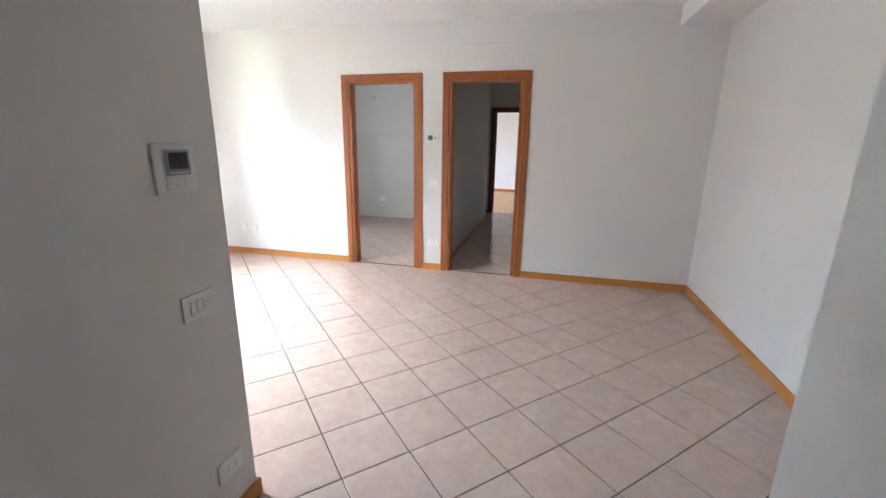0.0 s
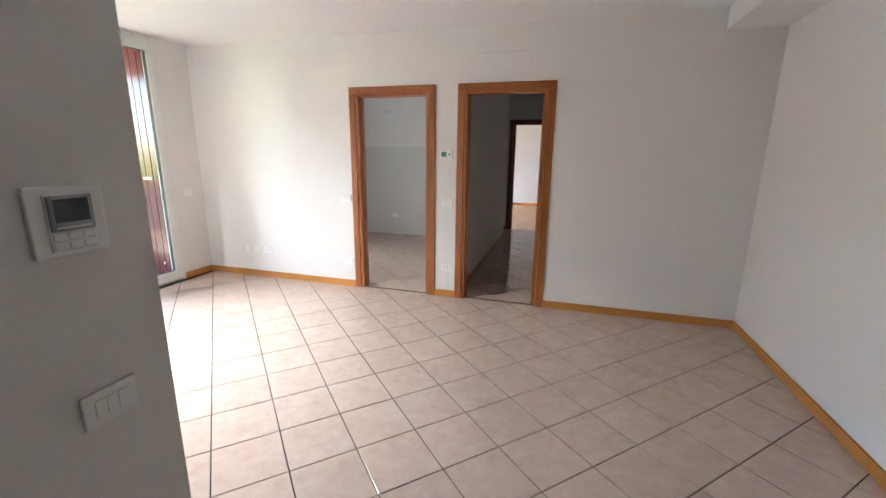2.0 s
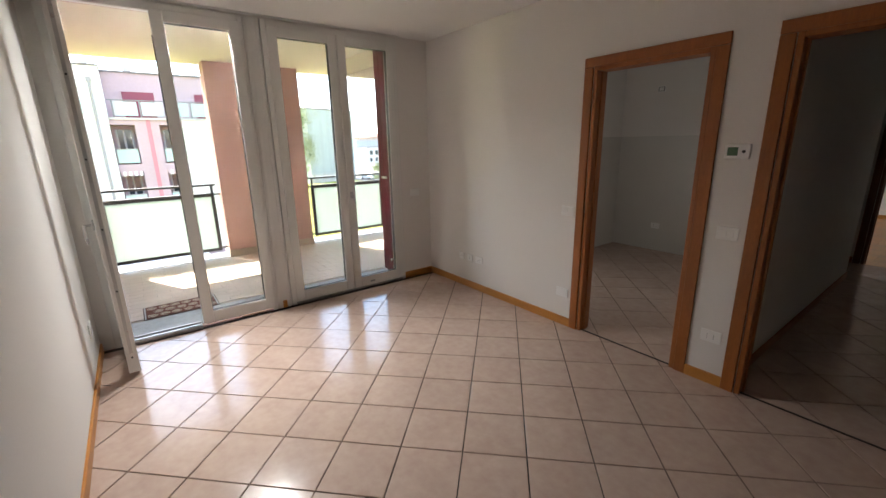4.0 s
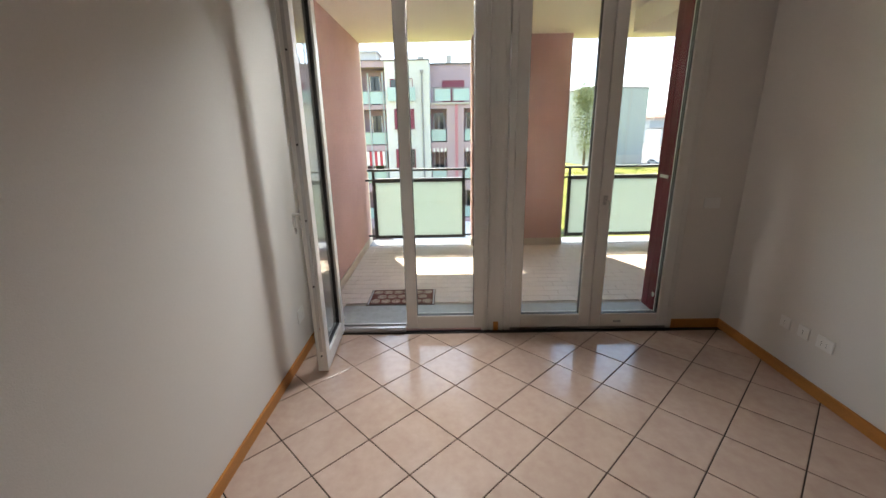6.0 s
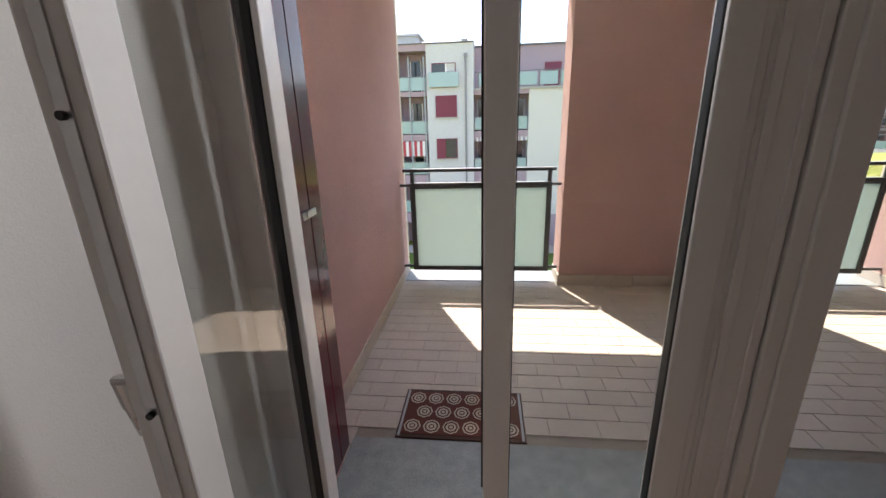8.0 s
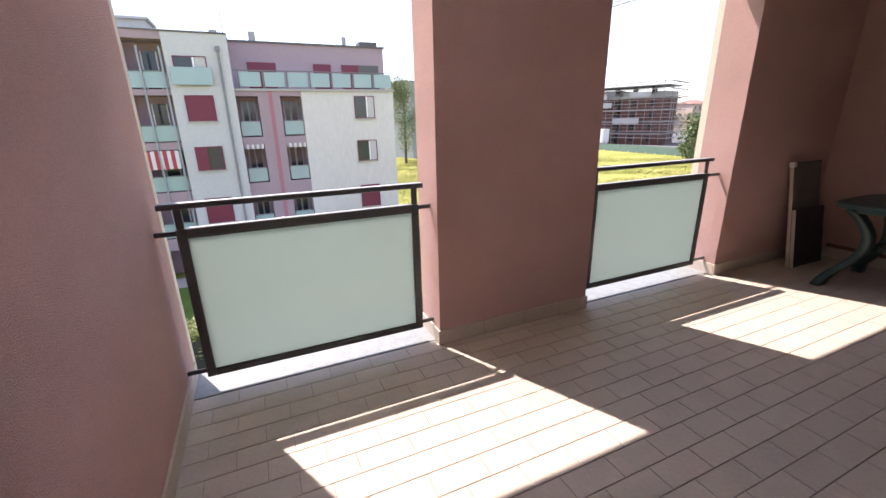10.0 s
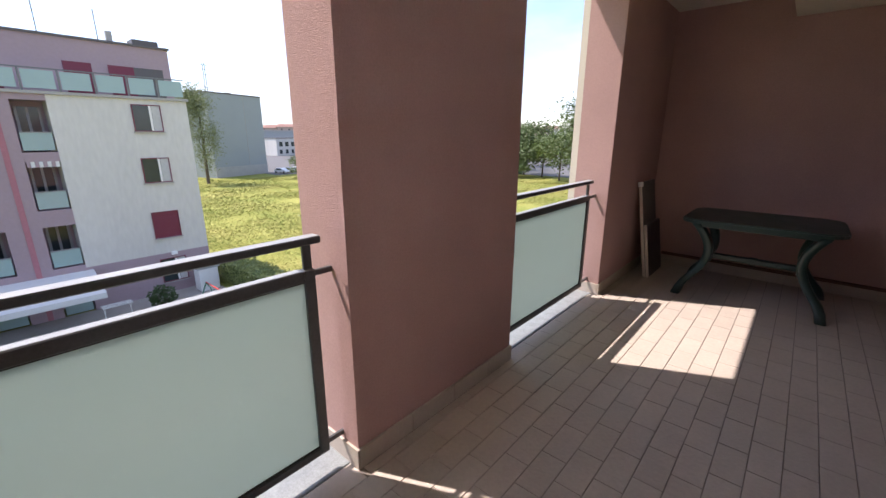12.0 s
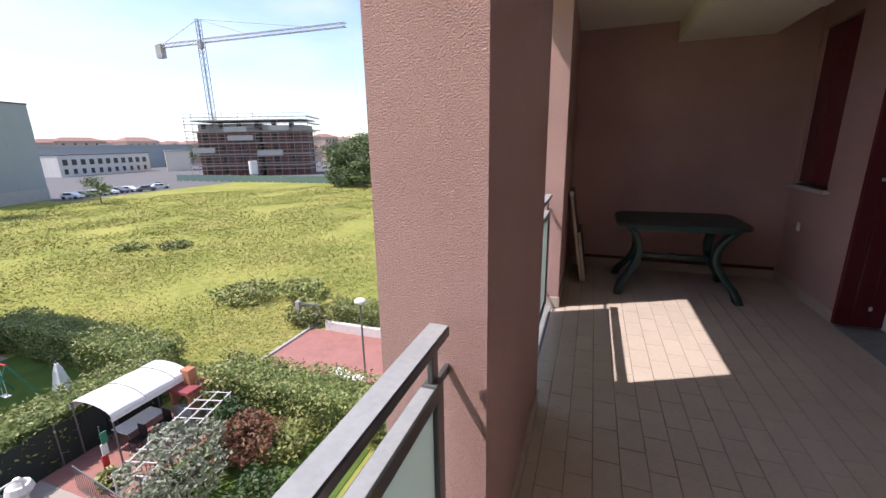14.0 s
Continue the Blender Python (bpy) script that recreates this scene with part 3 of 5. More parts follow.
def railing(y0, y1, gap0, gap1):
    """Steel frame with a frosted pane, a raised handrail and wall brackets; y0 and y1 are the opening."""
    x = -6.69
    a, b = y0 + gap0, y1 - gap1
    r = thing("balcony_railing", "dark steel railing with a frosted glass panel", "railing", "balcony railings", at=(x, (y0 + y1) / 2, 0))
    c = (y0 + y1) / 2
    def own(n, bs, m, bev=0.003, label=""):
        bm = boxes(*bs)
        soft(bm, bev, 1)
        return part(n, bm, m, r, label)
    own("post", [(-0.02, 0.02, a - c, a - c + 0.045, 0.10, 0.95)], RAIL)
    own("post", [(-0.02, 0.02, b - c - 0.045, b - c, 0.10, 0.95)], RAIL)
    own("top_bar", [(-0.022, 0.022, a - c + 0.045, b - c - 0.045, 0.905, 0.95)], RAIL)
    own("bottom_bar", [(-0.02, 0.02, a - c + 0.045, b - c - 0.045, 0.10, 0.135)], RAIL)
    own("handrail", [(-0.028, 0.028, a - c - 0.06, b - c + 0.03, 1.05, 1.078)], RAIL, 0.004)
    # worn caps whose pale grey also paints in the sunlight on the top faces
    own("worn_cap", [(-0.025, 0.025, a - c - 0.057, b - c + 0.027, 1.078, 1.0795)], CAP, 0.0005, "worn upper face, its pale grey also painting the sunlight on it")
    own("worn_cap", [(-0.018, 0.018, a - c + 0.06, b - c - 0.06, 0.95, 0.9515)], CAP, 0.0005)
    for s in (a - c + 0.022, b - c - 0.022):
        own("riser", [(-0.008, 0.008, s - 0.018, s + 0.018, 0.95, 1.05)], RAIL)
    for lo, hi in ((y0 - c, a - c), (b - c, y1 - c)):
        for z in (0.915, 0.125):
            own("bracket", [(-0.008, 0.008, lo, hi, z, z + 0.025)], RAIL)
    p = own("pane", [(-0.006, 0.006, a - c + 0.04, b - c - 0.04, 0.13, 0.91)], FROST, 0.001, "frosted greenish safety glass")
    own("gasket", [(0.006, 0.012, a - c + 0.045, b - c - 0.045, 0.135, 0.142)], BLACK, 0.001)
    own("gasket", [(0.006, 0.012, a - c + 0.045, b - c - 0.045, 0.898, 0.905)], BLACK, 0.001)
railing(BSY, 2.73, 0.095, 0.085)
railing(3.98, 5.53, 0.08, 0.165)


# tile skirting round the balcony, piece by piece
def skirt_run(parent_name, axis, fixed0, fixed1, a, b):
    par = bpy.data.objects[parent_name]
    y = a
    while y < b - 0.01:
        e = min(y + 0.33, b)
        bx = (fixed0, fixed1, y + 0.002, e - 0.002) if axis == "y" else (y + 0.002, e - 0.002, fixed0, fixed1)
        part("skirting_tile", boxes((*bx, 0.0, 0.10)), SKIRT, par)
        y = e
skirt_run("wall_balcony_south", "x", BSY, BSY + 0.012, COLO, -4.58)
skirt_run("pillar_wall_1", "y", COLX, COLX + 0.012, 2.73, 3.992)
skirt_run("pillar_wall_1", "x", 2.718, 2.73, COLO, COLX + 0.012)
skirt_run("pillar_wall_2", "y", COLX, COLX + 0.012, 5.518, BEY)
skirt_run("pillar_wall_2", "x", 5.518, 5.53, COLO, COLX)
skirt_run("wall_balcony_end", "x", BEY - 0.012, BEY, COLX + 0.012, WXO - 0.012)
skirt_run("wall_west", "y", WXO - 0.012, WXO, 5.81, BEY)
skirt_run("wall_west", "y", WXO - 0.012, WXO, 4.21, 4.84)
for y0, y1 in ((6.2, BEY - 0.012),):
    solid("drain_pipe", tubes(0.018, ((-6.4, BEY - 0.032, 0.13), (WXO - 0.03, BEY - 0.032, 0.12))), mat("rusty_pipe", (0.12, 0.05, 0.035), 0.7, vary=0.3), "rusty pipe along the balcony wall foot", "pipe")

# ---- things on the balcony ----
def garden_table(cx, cy, z, length, depth):
    """Moulded plastic table: rounded top with apron, four bowed legs and a cross stretcher."""
    t = thing("garden_table", "dark green plastic garden table against the end wall", "table", at=(cx, cy, 0))
    bm = bmesh.new()
    lx, ly, r = length / 2, depth / 2, 0.16
    ring = []
    for sx, sy, a0 in ((1, 1, 0), (-1, 1, 90), (-1, -1, 180), (1, -1, 270)):
        for k in range(5):
            a = radians(a0 + k * 22.5)
            ring.append((sx * (lx - r) + r * math.cos(a), sy * (ly - r) + r * math.sin(a)))
    f = bm.faces.new([bm.verts.new((x, y, z)) for x, y in ring])
    ext = bmesh.ops.extrude_face_region(bm, geom=[f])["geom"]
    bmesh.ops.translate(bm, verts=[g for g in ext if isinstance(g, bmesh.types.BMVert)], vec=(0, 0, -0.035))
    bmesh.ops.recalc_face_normals(bm, faces=bm.faces)
    bmesh.ops.bevel(bm, geom=[e for e in bm.edges if abs(e.verts[0].co.z - z) < 1e-4 and abs(e.verts[1].co.z - z) < 1e-4], offset=0.01, segments=2, affect="EDGES")
    part("tabletop", bm, GREEN, t)
    part("apron", soft(boxes((-lx + 0.1, lx - 0.1, -ly + 0.08, ly - 0.08, z - 0.075, z - 0.03)), 0.008), GREEN, t)
    for sx in (-1, 1):
        for sy in (-1, 1):
            bm = bmesh.new()
            prev = None
            for k in range(13):
                u = k / 12
                zz = (z - 0.05) * (1 - u)
                y = sy * (ly - 0.12 - 0.14 * math.sin(math.pi * u) + 0.05 * u * u)
                x = sx * (lx - 0.13 - 0.12 * math.sin(math.pi * min(1, u * 1.15)) + 0.08 * u * u)
                w, d = 0.035 + 0.006 * abs(u - 0.5), 0.045 + 0.03 * abs(u - 0.5)
                loop = [bm.verts.new((x + a * w, y + b * d, zz)) for a, b in ((-1, -0.7), (-0.7, -1), (0.7, -1), (1, -0.7), (1, 0.7), (0.7, 1), (-0.7, 1), (-1, 0.7))]
                if prev:
                    for i in range(8):
                        bm.faces.new((prev[i], prev[(i + 1) % 8], loop[(i + 1) % 8], loop[i]))
                else:
                    bm.faces.new(loop)
                prev = loop
            bm.faces.new(prev[::-1])
            bmesh.ops.recalc_face_normals(bm, faces=bm.faces)
            for f in bm.faces:
                f.smooth = True
            part("leg", bm, GREEN, t)
    for sx in (-1, 1):
        part("end_brace", soft(boxes((sx * (lx - 0.24) - 0.02, sx * (lx - 0.24) + 0.02, -0.16, 0.16, 0.30, 0.36)), 0.006), GREEN, t)
    part("stretcher", soft(boxes((-lx + 0.24, -0.02, -0.03, 0.03, 0.305, 0.355)), 0.008), GREEN, t)
    part("stretcher", soft(boxes((0.02, lx - 0.24, -0.03, 0.03, 0.305, 0.355)), 0.008), GREEN, t)
    part("coupling", soft(boxes((-0.03, 0.03, -0.036, 0.036, 0.30, 0.36)), 0.006), GREEN, t)
garden_table(-5.51, 6.46, 0.73, 1.15, 0.84)

b = thing("leaning_board", "dark laminate board with a pale edge leaning on the wall", "board", at=(-6.36, 6.62, 0))
b.matrix_basis = pose(-6.36, 6.62, 0, 0, -9, 0)
part("panel", boxes((-0.012, 0.012, -0.25, 0.24, 0.0, 0.56)), BOARD, b)
part("edge_strip", boxes((-0.014, 0.014, -0.256, -0.25, 0.0, 0.56)), BOARDEDGE, b, "pale raw edge")
b2 = thing("leaning_board", "taller grey shelf board behind a dark board", "board", at=(-6.42, 6.62, 0))
b2.matrix_basis = pose(-6.395, 6.62, 0, 0, -9, 0)
part("panel", boxes((-0.012, 0.012, -0.25, 0.22, 0.0, 0.99)), BOARDGREY, b2)
part("edge_strip", boxes((-0.014, 0.014, -0.256, -0.25, 0.0, 0.99)), BOARDEDGE, b2)
part("top_strip", boxes((-0.014, 0.014, -0.256, 0.22, 0.99, 1.0)), BOARD, b2)
part("corner_clip", boxes((-0.02, 0.02, -0.262, -0.22, 0.955, 1.004)), PLATE, b2, "white plastic corner clip")

dm = thing("doormat", "patterned brown and white doormat on the balcony tiles", "doormat", at=(-4.755, 1.93, 0.001))
part("backing", soft(boxes((-0.19, 0.19, -0.325, 0.325, 0.0, 0.008)), 0.002, 1), MATDARK, dm)
bm = boxes((-0.165, 0.165, -0.30, 0.30, 0.008, 0.010))
part("field", bm, MATRED, dm, "brick-red woven field")
for i in range(3):
    for j in range(6):
        x, y = -0.11 + i * 0.11, -0.25 + j * 0.1
        o = 0.05 if i % 2 else 0.0
        if abs(y + o) > 0.28:
            continue
        bm = bmesh.new()
        for r0, r1 in ((0.048, 0.040), (0.030, 0.018)):
            for k in range(8):
                a0, a1 = math.pi * k / 4, math.pi * (k + 1) / 4
                bm.faces.new([bm.verts.new((x + r * math.cos(a), y + o + r * 0.92 * math.sin(a), 0.0112)) for r, a in ((r0, a0), (r0, a1), (r1, a1), (r1, a0))])
        bmesh.ops.create_circle(bm, cap_ends=True, segments=8, radius=0.010, matrix=Matrix.Translation((x, y + o, 0.0112)))
        part("rosette", bm, MATPALE, dm)
for k, yy in enumerate((-0.316, 0.304)):
    part("border", boxes((-0.18, 0.18, yy, yy + 0.012, 0.008, 0.0105)), GREYPL, dm)


# ---- switches, sockets and controls ----
def plate(name, label, category, place, w, h, face, keys, kind="switch"):
    """Wall plate with its keys; face: 'n' on the north wall, 's' on the south wall, 'e' looking to +x, 'w' looking to -x."""
    turn = {"n": 180, "s": 0, "e": -90, "w": 90}[face]
    p = tagged(new(name), label, category)
    p.matrix_basis = pose(*place, 0, 0, turn)
    part("surround", soft(boxes((-w / 2, w / 2, 0, 0.009, -h / 2, h / 2)), 0.003), PLATE, p)
    kw = w * 0.62 / max(1, keys)
    for k in range(keys):
        a = -w * 0.31 + k * kw
        if kind == "switch":
            part("key", soft(boxes((a + 0.001, a + kw - 0.001, 0.009, 0.013, -h * 0.27, h * 0.27)), 0.0015, 1), PLATE, p)
        else:
            part("outlet", soft(boxes((a + 0.001, a + kw - 0.001, 0.009, 0.0115, -h * 0.27, h * 0.27)), 0.0012, 1), PLATE, p)
            for zz in (-0.011, 0.0, 0.011):
                part("hole", tubes(0.0024, ((a + kw / 2, 0.0105, zz), (a + kw / 2, 0.0122, zz))), BLACK, p)
    return p
plate("light_switch", "white three-key light switch on the passage wall", "switch", (CX, 1.145, 0.925), 0.125, 0.086, "e", 3)
plate("wall_socket", "white wall socket low on the passage wall", "socket", (CX, 1.185, 0.25), 0.12, 0.082, "e", 2, "socket")
plate("light_switch", "white light switch between the two doorways", "switch", (-0.893, NY, 1.02), 0.12, 0.082, "n", 2)
plate("wall_socket", "white wall socket between the two doorways", "socket", (-0.893, NY, 0.33), 0.12, 0.082, "n", 2, "socket")
plate("light_switch", "white light switch beside the kitchen doorway", "switch", (-2.06, NY, 1.02), 0.12, 0.082, "n", 2)
plate("wall_socket", "blank white plate near the kitchen doorway", "socket", (-2.07, NY, 0.30), 0.12, 0.082, "n", 1)
for x, k in ((-3.45, 1), (-3.31, 1), (-3.16, 2)):
    plate("wall_socket", "small white socket plate in a row of three", "socket", (x, NY, 0.345), 0.11 if k == 2 else 0.08, 0.078, "n", k, "socket")
plate("light_switch", "white light switch beside the french window", "switch", (WX + 0.006, 4.38, 1.03), 0.12, 0.082, "e", 2)
plate("wall_socket", "white socket plate low on the south wall", "socket", (-3.70, SY, 0.33), 0.12, 0.10, "s", 1, "socket")
for x, z in ((-2.80, 0.36), (-1.68, 0.38)):
    plate("wall_socket", "white socket on the kitchen tiling", "socket", (x, 7.708, z), 0.12, 0.08, "n", 2, "socket")
plate("junction_box", "open dark junction box high on the kitchen wall", "junction box", (-2.92, 7.72, 2.24), 0.11, 0.085, "n", 1)
part("opening", boxes((-0.042, 0.042, 0.009, 0.012, -0.028, 0.028)), BLACK, bpy.data.objects["junction_box"])
part("connector", boxes((-0.02, 0.02, 0.012, 0.016, -0.018, 0.018)), PLATE, bpy.data.objects["junction_box"])
plate("wall_socket", "dark round outdoor socket on the balcony wall", "socket", (WXO, 6.73, 0.65), 0.06, 0.085, "w", 1)

th = tagged(new("thermostat"), "white room thermostat with a small green display", "thermostat")
th.matrix_basis = pose(-0.905, NY, 1.51, 0, 0, 180)
part("case", soft(boxes((-0.066, 0.066, 0, 0.022, -0.043, 0.043)), 0.006), PLATE, th)
part("display", boxes((-0.005, 0.048, 0.022, 0.024, -0.024, 0.024)), LCD, th, "grey-green display")
part("dial", tubes(0.009, ((-0.035, 0.022, 0), (-0.035, 0.026, 0)), seg=12), BLACK, th)

ic = tagged(new("video_intercom"), "white wall video intercom with a grey screen panel", "intercom")
ic.matrix_basis = pose(CX, 1.13, 1.37, 0, 0, -90) @ Matrix.Diagonal((0.9, 0.9, 0.9, 1))
part("case", soft(boxes((-0.08, 0.08, 0, 0.014, -0.083, 0.083)), 0.005), PLATE, ic)
part("panel", soft(boxes((-0.05, 0.05, 0.014, 0.020, -0.068, 0.066)), 0.003), PLATE, ic)
part("screen_bezel", soft(boxes((-0.047, 0.047, 0.020, 0.026, -0.020, 0.062)), 0.003), GREYPL, ic)
part("screen", boxes((-0.036, 0.036, 0.026, 0.0275, 0.000, 0.054)), SCREEN, ic, "dark glossy screen")
part("grille", boxes((-0.036, 0.036, 0.026, 0.0272, -0.014, -0.010)), PLATE, ic)
for i in range(3):
    for j in range(2):
        part("button", soft(boxes((-0.045 + i * 0.031, -0.016 + i * 0.031, 0.020, 0.024, -0.064 + j * 0.021, -0.045 + j * 0.021)), 0.002, 1), PLATE, ic)
pt = solid("wall_patch", boxes((-0.62, -0.11, NY - 0.0015, NY, 2.437, 2.440), (-0.113, -0.11, NY - 0.0015, NY, 2.34, 2.437)), mat("thin_plaster_line", (0.55, 0.50, 0.47), 0.9), "fine plaster line of a filled wall cover above the doorway", "wall patch", kind="structure")

# ---- the neighbouring apartment building ----
FX = -36.0
nb = thing("apartment_building", "white and mauve four-storey apartment building with burgundy shutters", "building", at=(FX, 4.75, GZ))
def nbp(name, bs, m, parent=nb, label=""):
    bm = bmesh.new()
    for b in bs:
        slab(bm, b[0] - FX, b[1] - FX, b[2] - 5, b[3] - 5, b[4] - GZ, b[5] - GZ)
    return part(name, bm, m, parent, label)
ROWS_Z = ((1.60, 3.15), (-1.50, 0.02), (-5.05, -3.35), (-8.05, -6.45))
nbp("wall", [(FX - 12, FX - 0.02, 5.55, 12.2, -6.1, 3.45)], F_WHITE, label="weathered white rendered wall")
nbp("wall", [(FX - 12, FX - 0.01, 5.55, 12.2, GZ, -6.1)], F_PURPLE, label="mauve rendered base")
nbp("wall", [(FX - 12, FX - 1.6, 1.4, 5.55, GZ, 3.45)], F_PURPLE, label="mauve wall at the back of the loggias")
nbp("pier", [(FX - 1.6, FX, 2.75, 3.42, GZ, 3.45)], F_PURPLE)
nbp("pier", [(FX - 1.6, FX, 3.66, 4.15, GZ, 3.45)], F_PURPLE)
nbp("band", [(FX - 1.6, FX + 0.03, 3.42, 3.66, GZ, 3.45)], F_BAND, label="rose painted band")
for z0, z1 in ((3.13, 3.45), (0.0, 0.5), (-3.5, -2.6), (-6.6, -5.9)):
    for y0, y1 in ((1.4, 2.75), (4.15, 5.55)):
        nbp("spandrel", [(FX - 1.6, FX, y0, y1, z0, z1)], F_PURPLE)
nbp("wall", [(FX - 12, FX + 0.35, -2.1, 1.4, GZ, 6.7)], F_GREY, label="pale grey rendered stair block")
nbp("wall", [(FX - 12, FX - 1.5, -16, -2.1, GZ, 6.7)], F_PURPLE)
for z0, z1 in ((6.3, 6.75), (3.15, 3.5), (-0.1, 0.35), (-3.5, -2.8), (-6.7, -5.9)):
    nbp("balcony_slab", [(FX - 1.5, FX + 0.2, -16, -2.1, z0, z1)], F_PURPLE)
for y in (-4.9, -8.6, -12.3):
    nbp("pier", [(FX - 1.5, FX + 0.1, y, y + 0.5, GZ, 6.3)], F_GREY)
for y in (-2.35, -3.5):
    nbp("post", [(FX + 0.2, FX + 0.3, y, y + 0.1, GZ, 5.9)], GREYCLAD)
for y in (-2.3, -6.0, -9.7):
    for z in (3.5, 0.35, -2.8, -5.9):
        g = nbp("balustrade", [(FX + 0.12, FX + 0.15, y - 2.4, y + 0.15, z + 0.08, z + 1.0)], GREENGLASS)
        nbp("handrail", [(FX + 0.1, FX + 0.18, y - 2.4, y + 0.15, z + 1.0, z + 1.06)], IRON, g)
    for z in (0.5, -2.6, -5.7, 3.6):
        d = nbp("balcony_door", [(FX - 1.5, FX - 1.42, y - 1.3, y - 0.4, z, z + 2.2)], DARKGLASS)
        nbp("frame", [(FX - 1.42, FX - 1.38, y - 1.3, y - 1.22, z, z + 2.2), (FX - 1.42, FX - 1.38, y - 0.48, y - 0.4, z, z + 2.2)], PVC, d)
nbp("coping", [(FX - 12, FX + 0.4, -2.15, 1.45, 6.7, 6.8)], ROOFM)
nbp("coping", [(FX - 12, FX + 0.25, -16, -2.15, 6.75, 6.82)], ROOFM)
nbp("attic_wall", [(FX - 12, FX - 2.5, 1.4, 12.35, 3.45, 6.75)], F_PURPLE, label="mauve set-back attic storey")
nbp("coping", [(FX - 12, FX - 2.4, 1.45, 12.45, 6.75, 6.88)], ROOFM)
nbp("terrace_slab", [(FX - 2.5, FX + 0.12, 1.4, 12.3, 3.45, 3.60)], CONC)
for k in range(7):
    y0 = 1.7 + k * 1.5
    g = nbp("balustrade_panel", [(FX - 0.02, FX + 0.01, y0 + 0.12, y0 + 1.38, 3.72, 4.62)], GREENGLASS)
    nbp("post", [(FX - 0.05, FX + 0.05, y0, y0 + 0.08, 3.6, 4.7)], IRON)
nbp("handrail", [(FX - 0.04, FX + 0.04, 1.5, 12.2, 4.68, 4.74)], IRON)
for y0, y1 in ((2.4, 4.3), (6.9, 8.2), (9.0, 10.3)):
    nbp("roller_shutter", [(FX - 2.5, FX - 2.44, y0, y1, 3.7, 5.5)], SHUT, label="closed burgundy roller shutter")
nbp("recess", [(FX - 2.5, FX - 2.46, 10.3, 11.9, 3.7, 5.5)], ROOFM)


def nb_window(y0, y1, z0, z1, x, state):
    w = nbp("window", [(x, x + 0.03, y0, y1, z0, z1)], DARKGLASS if state != "shut" else SHUT)
    fw = 0.05
    nbp("frame", [(x + 0.03, x + 0.07, y0, y0 + fw, z0, z1), (x + 0.03, x + 0.07, y1 - fw, y1, z0, z1), (x + 0.03, x + 0.07, y0 + fw, y1 - fw, z1 - fw, z1), (x + 0.03, x + 0.07, y0 + fw, y1 - fw, z0, z0 + fw)], SHUT, w)
    nbp("sill", [(x + 0.02, x + 0.14, y0 - 0.06, y1 + 0.06, z0 - 0.06, z0)], CONC, w)
    if state in ("open", "white"):
        m = (y0 + y1) / 2
        nbp("mullion", [(x + 0.03, x + 0.06, m + 0.12, m + 0.24, z0 + fw, z1 - fw)], PVC, w)
        nbp("curtain", [(x + 0.03, x + 0.035, m + 0.26, y1 - fw, z0 + fw, z1 - fw)], CURTAIN, w)
    if state == "shut":
        for k in range(1, 7):
            z = z0 + (z1 - z0) * k / 7
            nbp("slat", [(x + 0.03, x + 0.04, y0 + fw, y1 - fw, z - 0.07, z + 0.07)], SHUT, w)
    if state == "half":
        nbp("shutter", [(x + 0.03, x + 0.06, y0 + fw, (y0 + y1) / 2 - 0.1, z0 + fw, z1 - fw)], SHUT, w)
for (z0, z1), st in zip(ROWS_Z, ("open", "white", "shut", "open")):
    nb_window(9.2, 10.7, z0, z1, FX - 0.02, st)
for (z0, z1), st in zip(ROWS_Z, ("shut", "half", "shut", "open")):
    nb_window(-1.47, 0.15, z0, z1, FX + 0.35, st)
nb_window(-1.7, 0.1, 3.75, 5.4, FX + 0.35, "white")
nbp("balustrade", [(FX + 0.6, FX + 0.63, -1.9, 0.3, 3.75, 4.75)], GREENGLASS)
for z in (0.55, -2.55, -5.85, -8.75):
    for y0, y1 in ((1.45, 2.7), (4.2, 5.5)):
        d = nbp("balcony_door", [(FX - 1.6, FX - 1.55, y0 + 0.15, y1 - 0.1, z - 0.05, z + 2.3)], DARKGLASS)
        nbp("frame", [(FX - 1.55, FX - 1.5, y0 + 0.15, y0 + 0.27, z, z + 2.3), (FX - 1.55, FX - 1.5, y1 - 0.22, y1 - 0.1, z, z + 2.3), (FX - 1.55, FX - 1.5, (y0 + y1) / 2 - 0.06, (y0 + y1) / 2 + 0.06, z, z + 2.3)], GREYPL, d)
        g = nbp("balustrade", [(FX - 0.05, FX - 0.02, y0 + 0.03, y1 - 0.03, z + 0.05, z + 0.95)], GREENGLASS)
        nbp("handrail", [(FX - 0.08, FX + 0.02, y0, y1, z + 0.95, z + 1.0)], PIPE, g)
for y0, y1 in ((1.45, 2.7), (4.2, 5.5)):
    for k in range(8):
        w = (y1 - y0) / 8
        nbp("awning_scallop", [(FX - 0.1, FX + 0.02, y0 + k * w, y0 + (k + 1) * w - 0.01, -0.28, 0.02)], AWN if k % 2 else F_PURPLE)
for k in range(10):
    nbp("awning_stripe", [(FX + 0.2, FX + 0.24, -4.6 + k * 0.22, -4.6 + (k + 1) * 0.22 - 0.01, -1.3, -0.15)], AWN if k % 2 else AWNRED)
bm = bmesh.new()
tube(bm, (0.45, 0.83 - 5, 5.9 - GZ), (0.45, 0.83 - 5, 0.02), 0.07)
slab(bm, 0.36, 0.54, 0.70 - 5, 0.96 - 5, 5.75 - GZ, 6.0 - GZ)
part("downpipe", bm, PIPE, nb)
for y, z, s in ((0.6, 6.8, 0.5), (3.0, 6.85, 0.45), (9.5, 6.85, 0.3)):
    nbp("chimney", [(FX - 3.4, FX - 3.4 + s, y - s / 2, y + s / 2, z, z + 0.7)], CONC)
